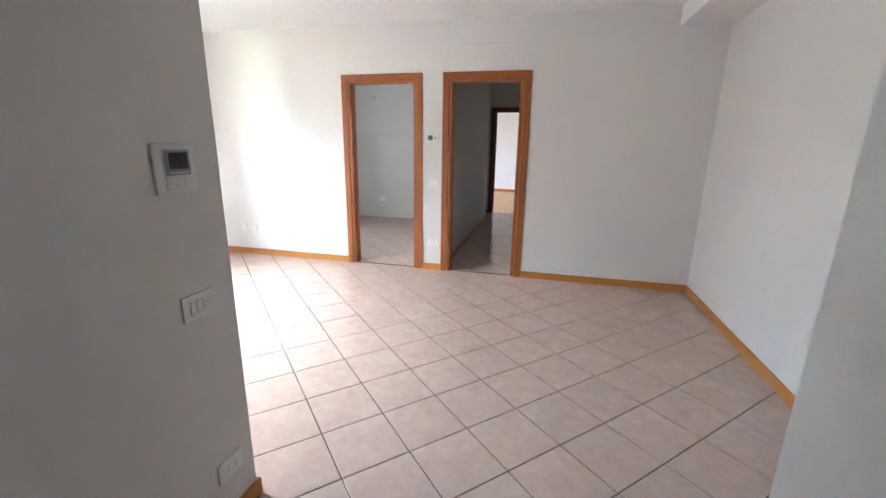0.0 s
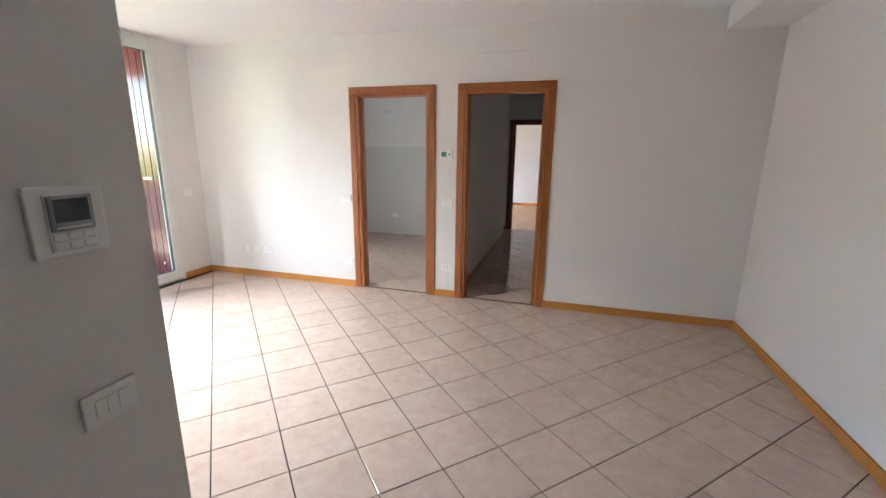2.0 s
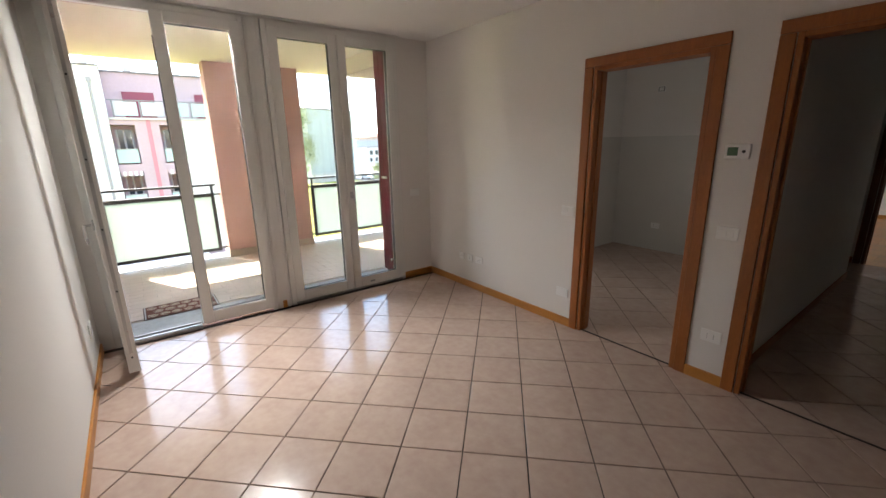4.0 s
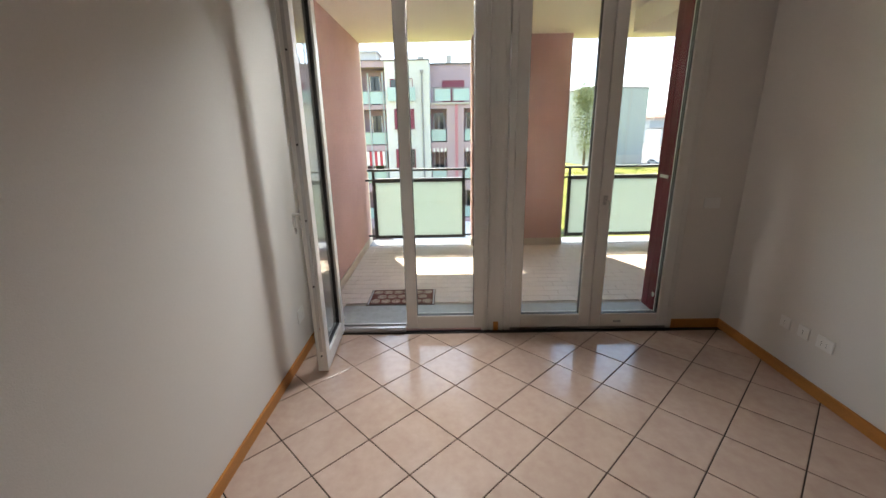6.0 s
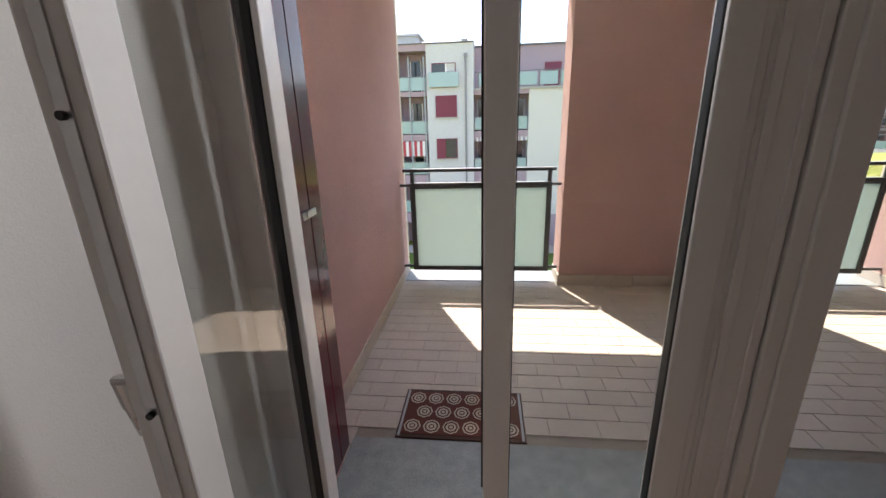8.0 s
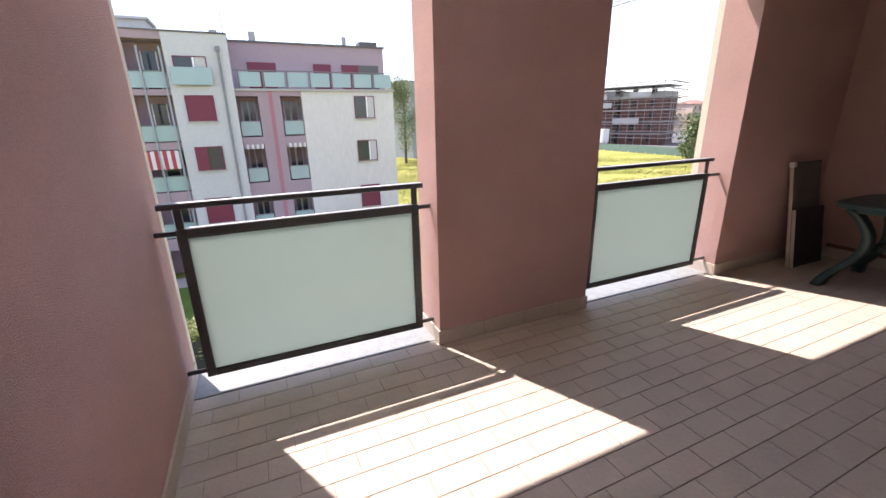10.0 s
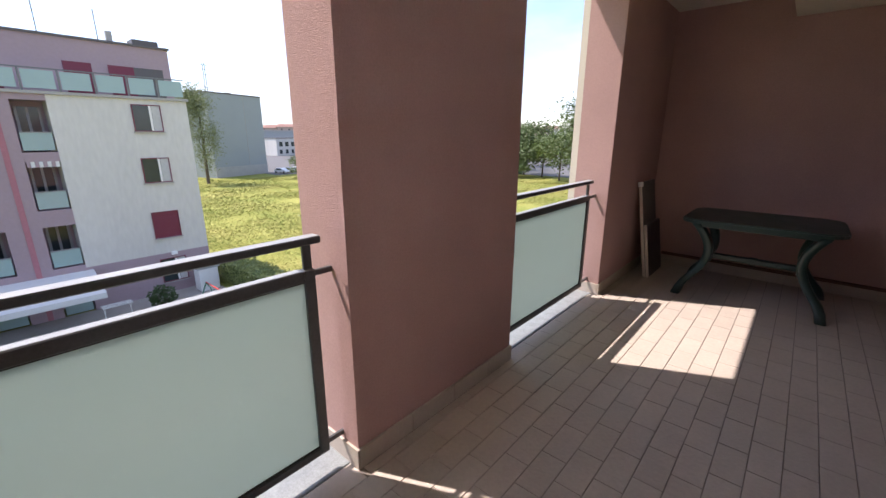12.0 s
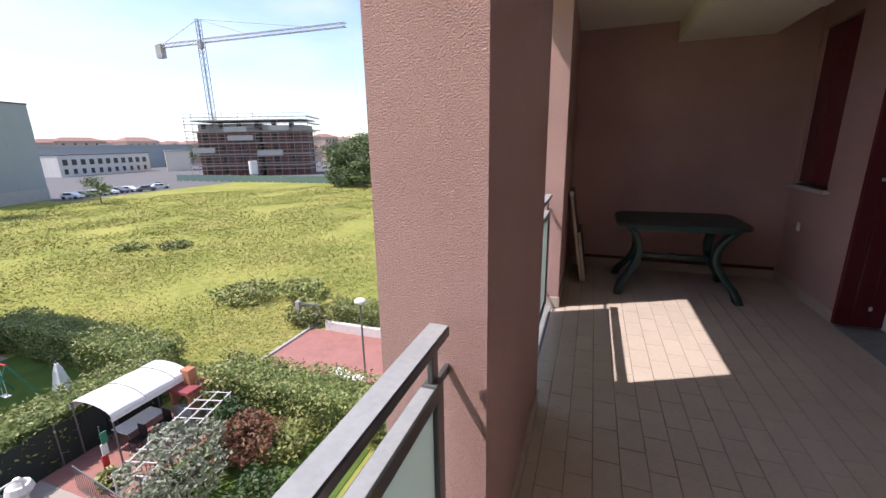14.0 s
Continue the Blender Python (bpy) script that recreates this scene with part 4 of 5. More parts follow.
nbp("rooflight", [(FX - 4, FX - 2.9, 10.6, 12.0, 6.88, 7.25)], ROOFM)
nbp("roof_canopy", [(FX - 6, FX - 3, -5.2, -3.0, 7.9, 8.05), (FX - 5.8, FX - 3.2, -5.0, -3.2, 6.82, 7.9)], F_GREY)
for y in (1.2, 6.2, 8.9):
    bm = bmesh.new()
    tube(bm, (-3.0, y - 5, 6.8 - GZ), (-3.0, y - 5, 8.6 - GZ), 0.025)
    part("aerial", bm, IRON, nb)
nbp("wall_lamp", [(FX - 0.01, FX + 0.15, 9.9, 10.25, -6.25, -6.05)], PLATE)

aw = thing("awning", "white cloth awning over the ground-floor terrace", "awning", at=(FX, 3.0, GZ))
bm = bmesh.new()
pts = [(0.02, 2.55), (1.2, 2.25), (2.6, 1.75), (2.62, 1.45)]
for (xa, za), (xb, zb) in zip(pts, pts[1:]):
    n = 12
    for k in range(n):
        ya, yb = -5.0 + k * 7.6 / n, -5.0 + (k + 1) * 7.6 / n
        bm.faces.new([bm.verts.new(p) for p in ((xa, ya, za), (xb, ya, zb), (xb, yb, zb), (xa, yb, za))])
bmesh.ops.remove_doubles(bm, verts=bm.verts, dist=1e-4)
bmesh.ops.solidify(bm, geom=bm.faces, thickness=0.02)
part("cloth", bm, AWN, aw)
part("arm", tubes(0.03, ((0, 2.3, 2.3), (2.55, 2.5, 1.7))), IRON, aw)
part("arm", tubes(0.03, ((0, -4.5, 2.3), (2.55, -4.8, 1.7))), IRON, aw)

# our own building below the flat
solid("own_building", boxes((-6.2, 3.0, -3.0, 14.0, GZ, -0.31)), PLASTER, "pink plastered lower storeys of the house", "building", kind="structure")

# ---- ground, field and gardens ----
bm = bmesh.new()
bmesh.ops.create_grid(bm, x_segments=1, y_segments=1, size=2500, matrix=Matrix.Translation((-300, 100, GZ)))
solid("ground", bm, FIELD, "rough green meadow reaching the horizon", "ground", kind="structure")
def ground_patch(name, x0, x1, y0, y1, h, m, label, category):
    return solid(name, boxes((x0, x1, y0, y1, GZ - 0.05, GZ + h)), m, label, category, kind="structure")
ground_patch("lawn", -34.0, -24.1, -14, 12.4, 0.02, LAWN, "mown garden lawn", "lawn")
ground_patch("pavement_house", -36.0, -34.0, -14, 12.0, 0.03, PAVE, "pale pavement along the neighbouring house", "pavement")
ground_patch("pavement_garden", -22.9, -14.0, -2, 7.6, 0.03, PAVE, "pale stone garden paving", "pavement")
ground_patch("terrace_gazebo", -22.9, -18.9, 7.6, 11.6, 0.035, BRICKRED, "red tiled terrace under the gazebo", "terrace")
ground_patch("garden_bed", -18.9, -13.0, 7.6, 12.2, 0.025, LAWN, "planted garden bed", "garden bed")
ground_patch("patio", -21.1, -11.0, 15.0, 19.8, 0.03, BRICKRED, "red brick paved patio beyond the hedge", "patio")
ground_patch("patio_kerb", -21.25, -21.1, 14.9, 19.9, 0.12, CONC, "concrete kerb of the patio", "kerb")
ground_patch("site_ground", -109, -20, 101, 420, 0.03, ASPH, "dusty pale building site ground", "road")
ground_patch("parking", -420, -109, 55, 420, 0.02, ASPH, "pale asphalt car park", "road")

rng = np.random.default_rng(3)
n = 200000
d = 18 + 95 * rng.random(n) ** 1.35
az = np.radians(rng.uniform(14, 68, n))
gx, gy = -6.3 - d * np.cos(az), 1.7 + d * np.sin(az)
keep = ~((gx > -36.5) & (gy < 14.5)) & ~((gx > -21.4) & (gy < 20)) & (gy < 99) & ~((gx < -106) & (gy > 40)) 
gx, gy, d = gx[keep], gy[keep], d[keep]
patchy = np.array([noise.noise((x * 0.13, y * 0.13, 0)) for x, y in zip(gx, gy)])
sel = patchy > 0.9 * rng.random(len(gx)) - 0.55
gx, gy, d, patchy = gx[sel], gy[sel], d[sel], patchy[sel]
hgt = (0.04 + 0.08 * rng.random(len(gx))) * (1 + 0.9 * np.clip(patchy, -0.5, 1)) * np.clip(d / 40, 0.7, 2.0)
wid = 0.015 * np.clip(d / 30, 0.8, 2.2)
ang = rng.uniform(0, math.pi, len(gx))
lean = rng.normal(0, 2.0, (len(gx), 2)) * hgt[:, None]
V, F = [], []
for k in range(2):
    a = ang + k * 1.5
    dx, dy = np.cos(a) * wid * 2, np.sin(a) * wid * 2
    z0 = np.full(len(gx), GZ)
    V.append(np.stack([np.stack([gx - dx, gy - dy, z0], 1), np.stack([gx + dx, gy + dy, z0], 1), np.stack([gx + lean[:, 0] + dx * 0.7, gy + lean[:, 1] + dy, z0 + hgt], 1), np.stack([gx + lean[:, 0] - dx, gy + lean[:, 1] - dy * 0.7, z0 + hgt * 0.8], 1)], 1).reshape(-1, 3))
V = np.concatenate(V)
tagged(new("meadow_grass", from_arrays("meadow_grass", V, np.arange(len(V)).reshape(-1, 4), BLADE)), "tall uneven sunlit meadow grass", "grass", kind="stuff")


def hedge(x0, x1, y0, y1, h, label, seed, size=0.075, per=170, m=LEAF):
    g = np.random.default_rng(seed)
    ob = thing("hedge", label, "hedge", at=((x0 + x1) / 2, (y0 + y1) / 2, GZ))
    lx, ly = (x1 - x0) / 2, (y1 - y0) / 2
    # core darker than the leaves: the shade between them is put into its colour
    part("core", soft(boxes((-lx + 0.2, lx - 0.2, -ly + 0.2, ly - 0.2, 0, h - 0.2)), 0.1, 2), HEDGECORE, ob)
    area = 4 * lx * ly + 4 * (lx + ly) * h
    k = int(area * per)
    p = g.uniform(-1, 1, (k, 3)) * (lx, ly, h / 2) + (0, 0, h / 2)
    side = g.random(k)
    top = 4 * lx * ly / area
    p[:, 2] = np.where(side < top, h, p[:, 2])
    ew = side >= top
    pick = g.random(k) < ly / (lx + ly)
    sg = np.where(g.random(k) < 0.5, -1, 1)
    p[:, 0] = np.where(ew & pick, sg * lx, p[:, 0])
    p[:, 1] = np.where(ew & ~pick, sg * ly, p[:, 1])
    bulge = np.array([noise.noise((a * 0.9 + seed, b * 0.9, c * 0.9)) for a, b, c in p])
    p[:, 2] += np.where(side < top, bulge * 0.32, 0) 
    p[:, 0] += np.where(ew & pick, bulge * 0.25, 0)
    p[:, 1] += np.where(ew & ~pick, bulge * 0.25, 0)
    p += g.normal(0, 0.07, (k, 3))
    p[:, 2] = np.abs(p[:, 2])
    v, f = leaves(g, p, size)
    o = new("foliage", from_arrays("foliage", v, f, m))
    o.parent = ob
    return ob
hedge(-24.3, -22.6, -8, 12.6, 1.9, "long clipped green garden hedge in sun", 1)
hedge(-36.5, -24.0, 12.4, 14.2, 1.7, "broad overgrown hedge at the meadow edge", 2)
hedge(-20.9, -11.5, 12.3, 14.2, 1.6, "dense green hedge before the brick patio", 3)
hedge(-20.2, -14.0, 20.05, 21.4, 1.5, "clipped hedge behind a low white planter wall", 4)


def blob_shrub(x, y, r, h, m, label, seed, size, count, name="shrub"):
    g = np.random.default_rng(seed)
    ob = thing(name, label, "shrub", at=(x, y, GZ))
    bm = bmesh.new()
    for k in range(7):
        a = g.uniform(0, 6.28)
        tube(bm, (0, 0, 0), (math.cos(a) * r * 0.5, math.sin(a) * r * 0.5, h * g.uniform(0.5, 0.8)), 0.03, 6, 0.01)
    part("stems", bm, BARK, ob)
    c = g.normal(size=(count, 3))
    c /= np.linalg.norm(c, axis=1)[:, None]
    c *= (0.55 + 0.45 * g.random((count, 1)) ** 0.5)
    lump = np.array([noise.noise(tuple(q * 2.2 + seed)) for q in c])
    c *= (1 + 0.45 * lump)[:, None]
    p = c * (r, r, h / 2) + (0, 0, h / 2)
    p[:, 2] = np.abs(p[:, 2])
    v, f = leaves(g, p, size)
    o = new("foliage", from_arrays("foliage", v, f, m))
    o.parent = ob
blob_shrub(-17.7, 9.0, 1.5, 2.0, LEAFOLIVE, "silvery olive bush in the garden bed", 11, 0.09, 2600)
blob_shrub(-16.8, 10.6, 1.1, 1.5, LEAFRUST, "rust-brown leafy bush in the garden bed", 12, 0.08, 2400)
blob_shrub(-15.6, 11.2, 0.8, 1.1, LEAF, "bright green bush in the garden bed", 13, 0.08, 1200)
blob_shrub(-18.2, 11.3, 0.8, 1.4, LEAFDARK, "dark spiky green bush beside the trellis", 14, 0.12, 800)
blob_shrub(-19.9, 12.0, 0.9, 1.9, LEAF, "leafy bush beside the barbecue oven", 15, 0.09, 1500)
blob_shrub(-15.0, 9.2, 0.9, 0.9, LEAFDARK, "low dark plants in the garden bed", 16, 0.08, 1200)
blob_shrub(-19.1, 6.9, 0.5, 0.9, LEAFOLIVE, "pale potted olive plant", 17, 0.07, 600)
blob_shrub(-20.0, 8.2, 0.35, 0.6, LEAF, "small yucca by the fence", 18, 0.12, 160)
blob_shrub(-33.6, 8.2, 0.7, 1.3, LEAFDARK, "small conifer shrub on the lawn", 19, 0.1, 900)
blob_shrub(-28.5, 22.5, 2.2, 1.0, LEAF, "wild bush in the meadow", 20, 0.15, 1500)
blob_shrub(-25.0, 24.0, 1.6, 1.2, LEAF, "wild bush at the meadow edge", 21, 0.14, 1300)
blob_shrub(-52.0, 30.0, 1.6, 0.6, LEAF, "green weed clump in the meadow", 22, 0.2, 700)
blob_shrub(-48.0, 32.0, 1.5, 0.6, LEAF, "green weed clump in the meadow", 23, 0.2, 700)
blob_shrub(-22.0, 20.5, 1.3, 1.2, LEAF, "wild bush beside the gate", 24, 0.12, 1200)


def tree(x, y, h, spread, label, seed, size, count, m=LEAFTREE, base=GZ, low=0.25):
    g = np.random.default_rng(seed)
    ob = thing("tree", label, "tree", at=(x, y, base))
    bm = bmesh.new()
    tube(bm, (0, 0, 0), (0.1, 0.05, h * 0.55), h * 0.018, 8, h * 0.010)
    tube(bm, (0.1, 0.05, h * 0.54), (0, 0.1, h * 0.92), h * 0.010, 6, h * 0.003)
    tips = []
    for k in range(14):
        a, z = g.uniform(0, 6.28), h * g.uniform(low, 0.8)
        r = spread * g.uniform(0.45, 0.95) * (1 - 0.5 * z / h)
        e = np.array((math.cos(a) * r, math.sin(a) * r, z + h * g.uniform(0.05, 0.18)))
        tube(bm, (0.05, 0.05, z), tuple(e), h * 0.006, 5, h * 0.002)
        tips.append(e)
    tips.append(np.array((0, 0, h * 0.9)))
    tips.append(np.array((0, 0, h * 0.7)))
    part("trunk", bm, BARK, ob)
    t = np.array(tips)[g.integers(0, len(tips), count)]
    p = t + g.normal(0, 1, (count, 3)) * (spread * 0.24, spread * 0.24, h * 0.065)
    v, f = leaves(g, p, size)
    o = new("crown", from_arrays("crown", v, f, m))
    o.parent = ob
tree(-97, 54.5, 5.5, 2.6, "small light-green tree beside the car park", 31, 0.22, 1200)
tree(-100, 35.0, 19, 3.8, "tall airy poplar beside the grey hall", 32, 0.20, 9000, LEAFPALE, low=0.05)
for k, (x, y, h, s) in enumerate(((-68, 97, 10, 6), (-62, 100, 12, 7), (-74, 112, 13, 7), (-55, 97, 13, 7), (-80, 128, 14, 8), (-48, 92, 11, 6), (-60, 92, 6, 4))):
    tree(x, y, h, s, "broad leafy green tree beyond the meadow", 40 + k, 0.36, 3200)
for k, (x, y, h, w) in enumerate(((-37, 80, 17, 6), (-31, 83, 19, 7), (-42, 88, 15, 6))):
    tree(x, y, h, w, "tall leafy tree at the meadow end", 80 + k, 0.30, 3600)
blob_shrub(-66, 92, 4, 5, LEAFTREE, "large round bush at the end of the meadow", 60, 0.3, 2500)

# ---- garden things ----
def poly_tubes(bm, r, pts, seg=6):
    for a, b in zip(pts, pts[1:]):
        tube(bm, a, b, r, seg)

sg = thing("swing_set", "green steel swing set with white seats on the lawn", "swing set", at=(-29.0, 9.6, GZ))
for s in (-1.1, 1.1):
    for q in (-0.8, 0.8):
        part("leg", tubes(0.035, ((s * 1.05 + q * 0.2, q, 0.02), (s, 0, 2.05))), GREENPAINT, sg)
part("top_bar", tubes(0.035, ((-1.15, 0, 2.05), (1.15, 0, 2.05))), REDPAINT, sg)
for s in (-0.5, 0.4):
    st = part("seat", soft(boxes((s - 0.2, s + 0.2, -0.1, 0.1, 0.5, 0.54)), 0.01), WHITEST, sg)
    for q in (-0.18, 0.18):
        part("rope", tubes(0.012, ((s + q, 0, 0.52), (s + q, 0, 2.05))), WHITEST, st)

um = thing("parasol", "folded white parasol in the garden", "parasol", at=(-26.9, 10.7, GZ))
bm = bmesh.new()
prev = None
for k, (z, r) in enumerate(((0.35, 0.26), (0.6, 0.30), (1.0, 0.22), (1.4, 0.15), (1.7, 0.06))):
    loop = [bm.verts.new((r * (1 + 0.25 * (i % 2)) * math.cos(i * 0.5236), r * (1 + 0.25 * (i % 2)) * math.sin(i * 0.5236), z)) for i in range(12)]
    if prev:
        for i in range(12):
            bm.faces.new((prev[i], prev[(i + 1) % 12], loop[(i + 1) % 12], loop[i]))
    prev = loop
bm.faces.new(prev)
part("cover", bm, WHITEST, um)
part("pole", tubes(0.025, ((0, 0, 0), (0, 0, 1.85))), IRON, um)

net = thing("shade_fence", "dark netting fence along the hedge", "fence", at=(-22.45, 4, GZ))
for k in range(9):
    part("net_panel", boxes((-0.01, 0.01, -8 + k * 1.75, -8 + k * 1.75 + 1.72, 0.03, 1.55)), NET, net)
    part("post", tubes(0.025, ((0.03, -8 + k * 1.75, 0), (0.03, -8 + k * 1.75, 1.65))), IRON, net)

gz = thing("gazebo", "white arched cloth gazebo on the red terrace", "gazebo", at=(-21.4, 10.2, GZ))
bm = bmesh.new()
n = 10
for k in range(n):
    a0, a1 = math.pi * k / n, math.pi * (k + 1) / n
    xa, xb = -1.05 * math.cos(a0), -1.05 * math.cos(a1)
    za, zb = 2.0 + 0.3 * math.sin(a0), 2.0 + 0.3 * math.sin(a1)
    for j in range(5):
        y0, y1 = -1.4 + j * 0.56, -0.84 + j * 0.56
        sag = 0.03
        bm.faces.new([bm.verts.new(p) for p in ((xa, y0, za), (xb, y0, zb), (xb, y1, zb - (sag if j % 2 else 0)), (xa, y1, za - (sag if j % 2 else 0)))])
for s in (-1.05, 1.05):
    bm.faces.new([bm.verts.new(p) for p in ((s, -1.4, 2.0), (s, 1.4, 2.0), (s, 1.4, 1.82), (s, -1.4, 1.82))])
bmesh.ops.remove_doubles(bm, verts=bm.verts, dist=1e-3)
part("canopy", bm, AWN, gz, "white cloth canopy")
for sx in (-1.0, 1.0):
    for sy in (-1.35, 1.35):
        part("leg", tubes(0.03, ((sx, sy, 0.03), (sx, sy, 2.0))), IRON, gz)
gt = thing("outdoor_table", "small table with pots under the gazebo", "table", at=(-21.3, 10.1, GZ + 0.03))
part("tabletop", soft(boxes((-0.4, 0.4, -0.7, 0.7, 0.70, 0.74)), 0.01), WHITEST, gt)
for sx in (-0.34, 0.34):
    for sy in (-0.62, 0.62):
        part("leg", tubes(0.02, ((sx, sy, 0), (sx, sy, 0.7))), IRON, gt)
for x, y in ((-20.7, 9.6), (-22.0, 9.4), (-20.7, 10.5)):
    ch = thing("garden_chair", "dark garden chair under the gazebo", "chair", "gazebo chairs", at=(x, y, GZ + 0.03))
    part("seat", soft(boxes((-0.22, 0.22, -0.22, 0.22, 0.42, 0.46)), 0.01), BLACK, ch)
    part("backrest", soft(boxes((-0.22, 0.22, 0.19, 0.22, 0.46, 0.9)), 0.01), BLACK, ch)
    for sx in (-0.2, 0.2):
        for sy in (-0.2, 0.2):
            part("leg", tubes(0.015, ((sx, sy, 0), (sx, sy, 0.42))), BLACK, ch)
fl = thing("flag", "limp green, white and red flag at the gazebo", "flag", at=(-20.1, 8.3, GZ))
part("pole", tubes(0.015, ((0, 0, 0), (0, 0, 2.1))), IRON, fl)
for k, (m, lb) in enumerate(((GREENPAINT, "green stripe"), (WHITEST, "white stripe"), (REDPAINT, "red stripe"))):
    part("stripe", soft(boxes((-0.03, 0.03, -0.02 - 0.05 * k, 0.16 - 0.05 * k, 1.45 - k * 0.38, 1.85 - k * 0.38)), 0.012), m, fl, lb)

ov = thing("barbecue_oven", "masonry barbecue oven with a tiled roof", "oven", at=(-20.3, 11.4, GZ + 0.03))
part("base", boxes((-0.5, 0.5, -0.4, 0.4, 0, 0.85)), CONC, ov)
part("side_wall", boxes((-0.5, -0.38, -0.4, 0.4, 0.85, 1.5)), TERRA, ov)
part("side_wall", boxes((0.38, 0.5, -0.4, 0.4, 0.85, 1.5)), TERRA, ov)
part("back_wall", boxes((-0.38, 0.38, 0.3, 0.4, 0.85, 1.5)), BLACK, ov)
part("roof", boxes((-0.6, 0.6, -0.5, 0.5, 1.5, 1.62)), REDTILE, ov)
part("chimney", boxes((-0.2, 0.2, -0.05, 0.3, 1.62, 2.2)), TERRA, ov)


def bar_fence(x0, y0, x1, y1, h, label, step=0.14):
    L = math.hypot(x1 - x0, y1 - y0)
    f = thing("metal_fence", label, "fence", "garden railings", at=(x0, y0, GZ))
    f.rotation_euler = (0, 0, math.atan2(y1 - y0, x1 - x0))
    for z in (0.1, h - 0.03):
        part("rail", boxes((0, L, -0.015, 0.015, z, z + 0.03)), IRON, f)
    for k in range(int(L / step) + 1):
        part("bar", boxes((k * step - 0.008, k * step + 0.008, -0.008, 0.008, 0.05, h)), IRON, f)
bar_fence(-20.8, 7.75, -17.3, 7.35, 0.95, "grey metal garden railing beside the paving")
bar_fence(-17.3, 7.35, -17.9, 8.4, 0.95, "short grey metal garden railing")
bar_fence(-18.9, 8.4, -19.4, 11.2, 0.95, "grey metal railing beside the red terrace")
tr = thing("trellis", "white lattice trellis lying over the garden bed", "trellis", at=(-18.6, 9.6, GZ))
tr.rotation_euler = (0, 0, radians(15))
for k in range(3):
    part("long_bar", tubes(0.025, ((-0.5 + k * 0.5, -2.0, 1.35), (-0.5 + k * 0.5, 2.2, 1.35))), WHITEST, tr)
for k in range(9):
    part("cross_bar", tubes(0.018, ((-0.55, -1.9 + k * 0.5, 1.38), (0.55, -1.9 + k * 0.5, 1.38))), WHITEST, tr)
for sx, sy in ((-0.5, -1.9), (0.5, -1.9), (-0.5, 2.1), (0.5, 2.1)):
    part("post", tubes(0.03, ((sx, sy, 0), (sx, sy, 1.35))), WHITEST, tr)

for x, y in ((-21.2, 5.6),):
    pf = thing("pipe_frame", "white bent pipe climbing frame on the paving", "frame", at=(x, y, GZ))
    for dy in (-0.1, 0.45):
        bm = bmesh.new()
        poly_tubes(bm, 0.03, [(-0.1 + dy * 0.4, -0.6 + dy, 0.03), (-0.1 + dy * 0.4, -0.6 + dy, 1.2), (-0.1 + dy * 0.4, -0.45 + dy, 1.32), (-0.1 + dy * 0.4, 0.55 + dy, 1.32), (-0.1 + dy * 0.4, 0.7 + dy, 1.2), (-0.1 + dy * 0.4, 0.7 + dy, 0.03)])
        part("hoop", bm, WHITEST, pf)
    part("cross_bar", tubes(0.02, ((-0.14, -0.7, 0.4), (0.08, -0.15, 0.4))), WHITEST, pf)
pg = thing("stone_figure", "weathered white garden urn on the paving", "garden ornament", at=(-21.4, 6.75, GZ + 0.03))
bm = bmesh.new()
for z0, z1, r0, r1 in ((0, 0.12, 0.22, 0.2), (0.12, 0.5, 0.12, 0.15), (0.5, 0.75, 0.15, 0.34), (0.75, 0.95, 0.34, 0.28), (0.95, 1.15, 0.2, 0.08)):
    tube(bm, (0, 0, z0), (0, 0, z1), r0, 12, r1)
part("urn", bm, WHITEST, pg)
ta = thing("stone_table", "flat pale stone table on the paving", "table", at=(-20.0, 5.9, GZ + 0.03))
part("tabletop", soft(boxes((-0.9, 0.9, -0.55, 0.55, 0.66, 0.74)), 0.02), PAVE, ta)
for sx in (-0.6, 0.6):
    part("leg", boxes((sx - 0.1, sx + 0.1, -0.35, 0.35, 0, 0.66)), CONC, ta)
for x, y, r in ((-19.1, 6.9, 0.22), (-21.5, 6.35, 0.15), (-16.6, 8.2, 0.25), (-16.1, 8.4, 0.2)):
    pp = thing("flower_pot", "round terracotta flower pot", "flower pot", "garden pots", at=(x, y, GZ + 0.03))
    bm = bmesh.new()
    tube(bm, (0, 0, 0), (0, 0, r * 1.5), r * 0.7, 14, r)
    tube(bm, (0, 0, r * 1.4), (0, 0, r * 1.6), r * 1.08, 14)
    part("pot", bm, TERRA, pp)
wc = thing("watering_can", "green plastic watering can by the net fence", "watering can", at=(-22.2, 6.4, GZ + 0.03))
bm = bmesh.new()
tube(bm, (0, 0, 0.5), (0, 0, 0.85), 0.2, 12, 0.17)
tube(bm, (0.15, 0, 0.6), (0.5, 0.1, 0.9), 0.03, 8)
part("body", bm, GREENPAINT, wc)
part("stand", boxes((-0.2, 0.2, -0.2, 0.2, 0, 0.5)), CONC, wc)
sh = thing("garden_shed", "timber garden shed with a red corrugated roof", "shed", at=(-21.0, 3.0, GZ + 0.03))
part("wall", boxes((-1.1, 1.1, -1.3, 1.0, 0, 1.9)), mat("ochre_timber", (0.40, 0.24, 0.10), 0.8), sh)
bm = bmesh.new()
for s in (-1, 1):
    for k in range(14):
        y0, y1 = -1.6 + k * 0.2, -1.6 + (k + 1) * 0.2
        for ya, yb, za, zb in ((y0, y0 + 0.1, 0, 0.05), (y0 + 0.1, y1, 0.05, 0)):
            bm.faces.new([bm.verts.new(p) for p in ((0, ya, 2.5 + za), (s * 1.35, ya, 1.85 + za), (s * 1.35, yb, 1.85 + zb), (0, yb, 2.5 + zb))])
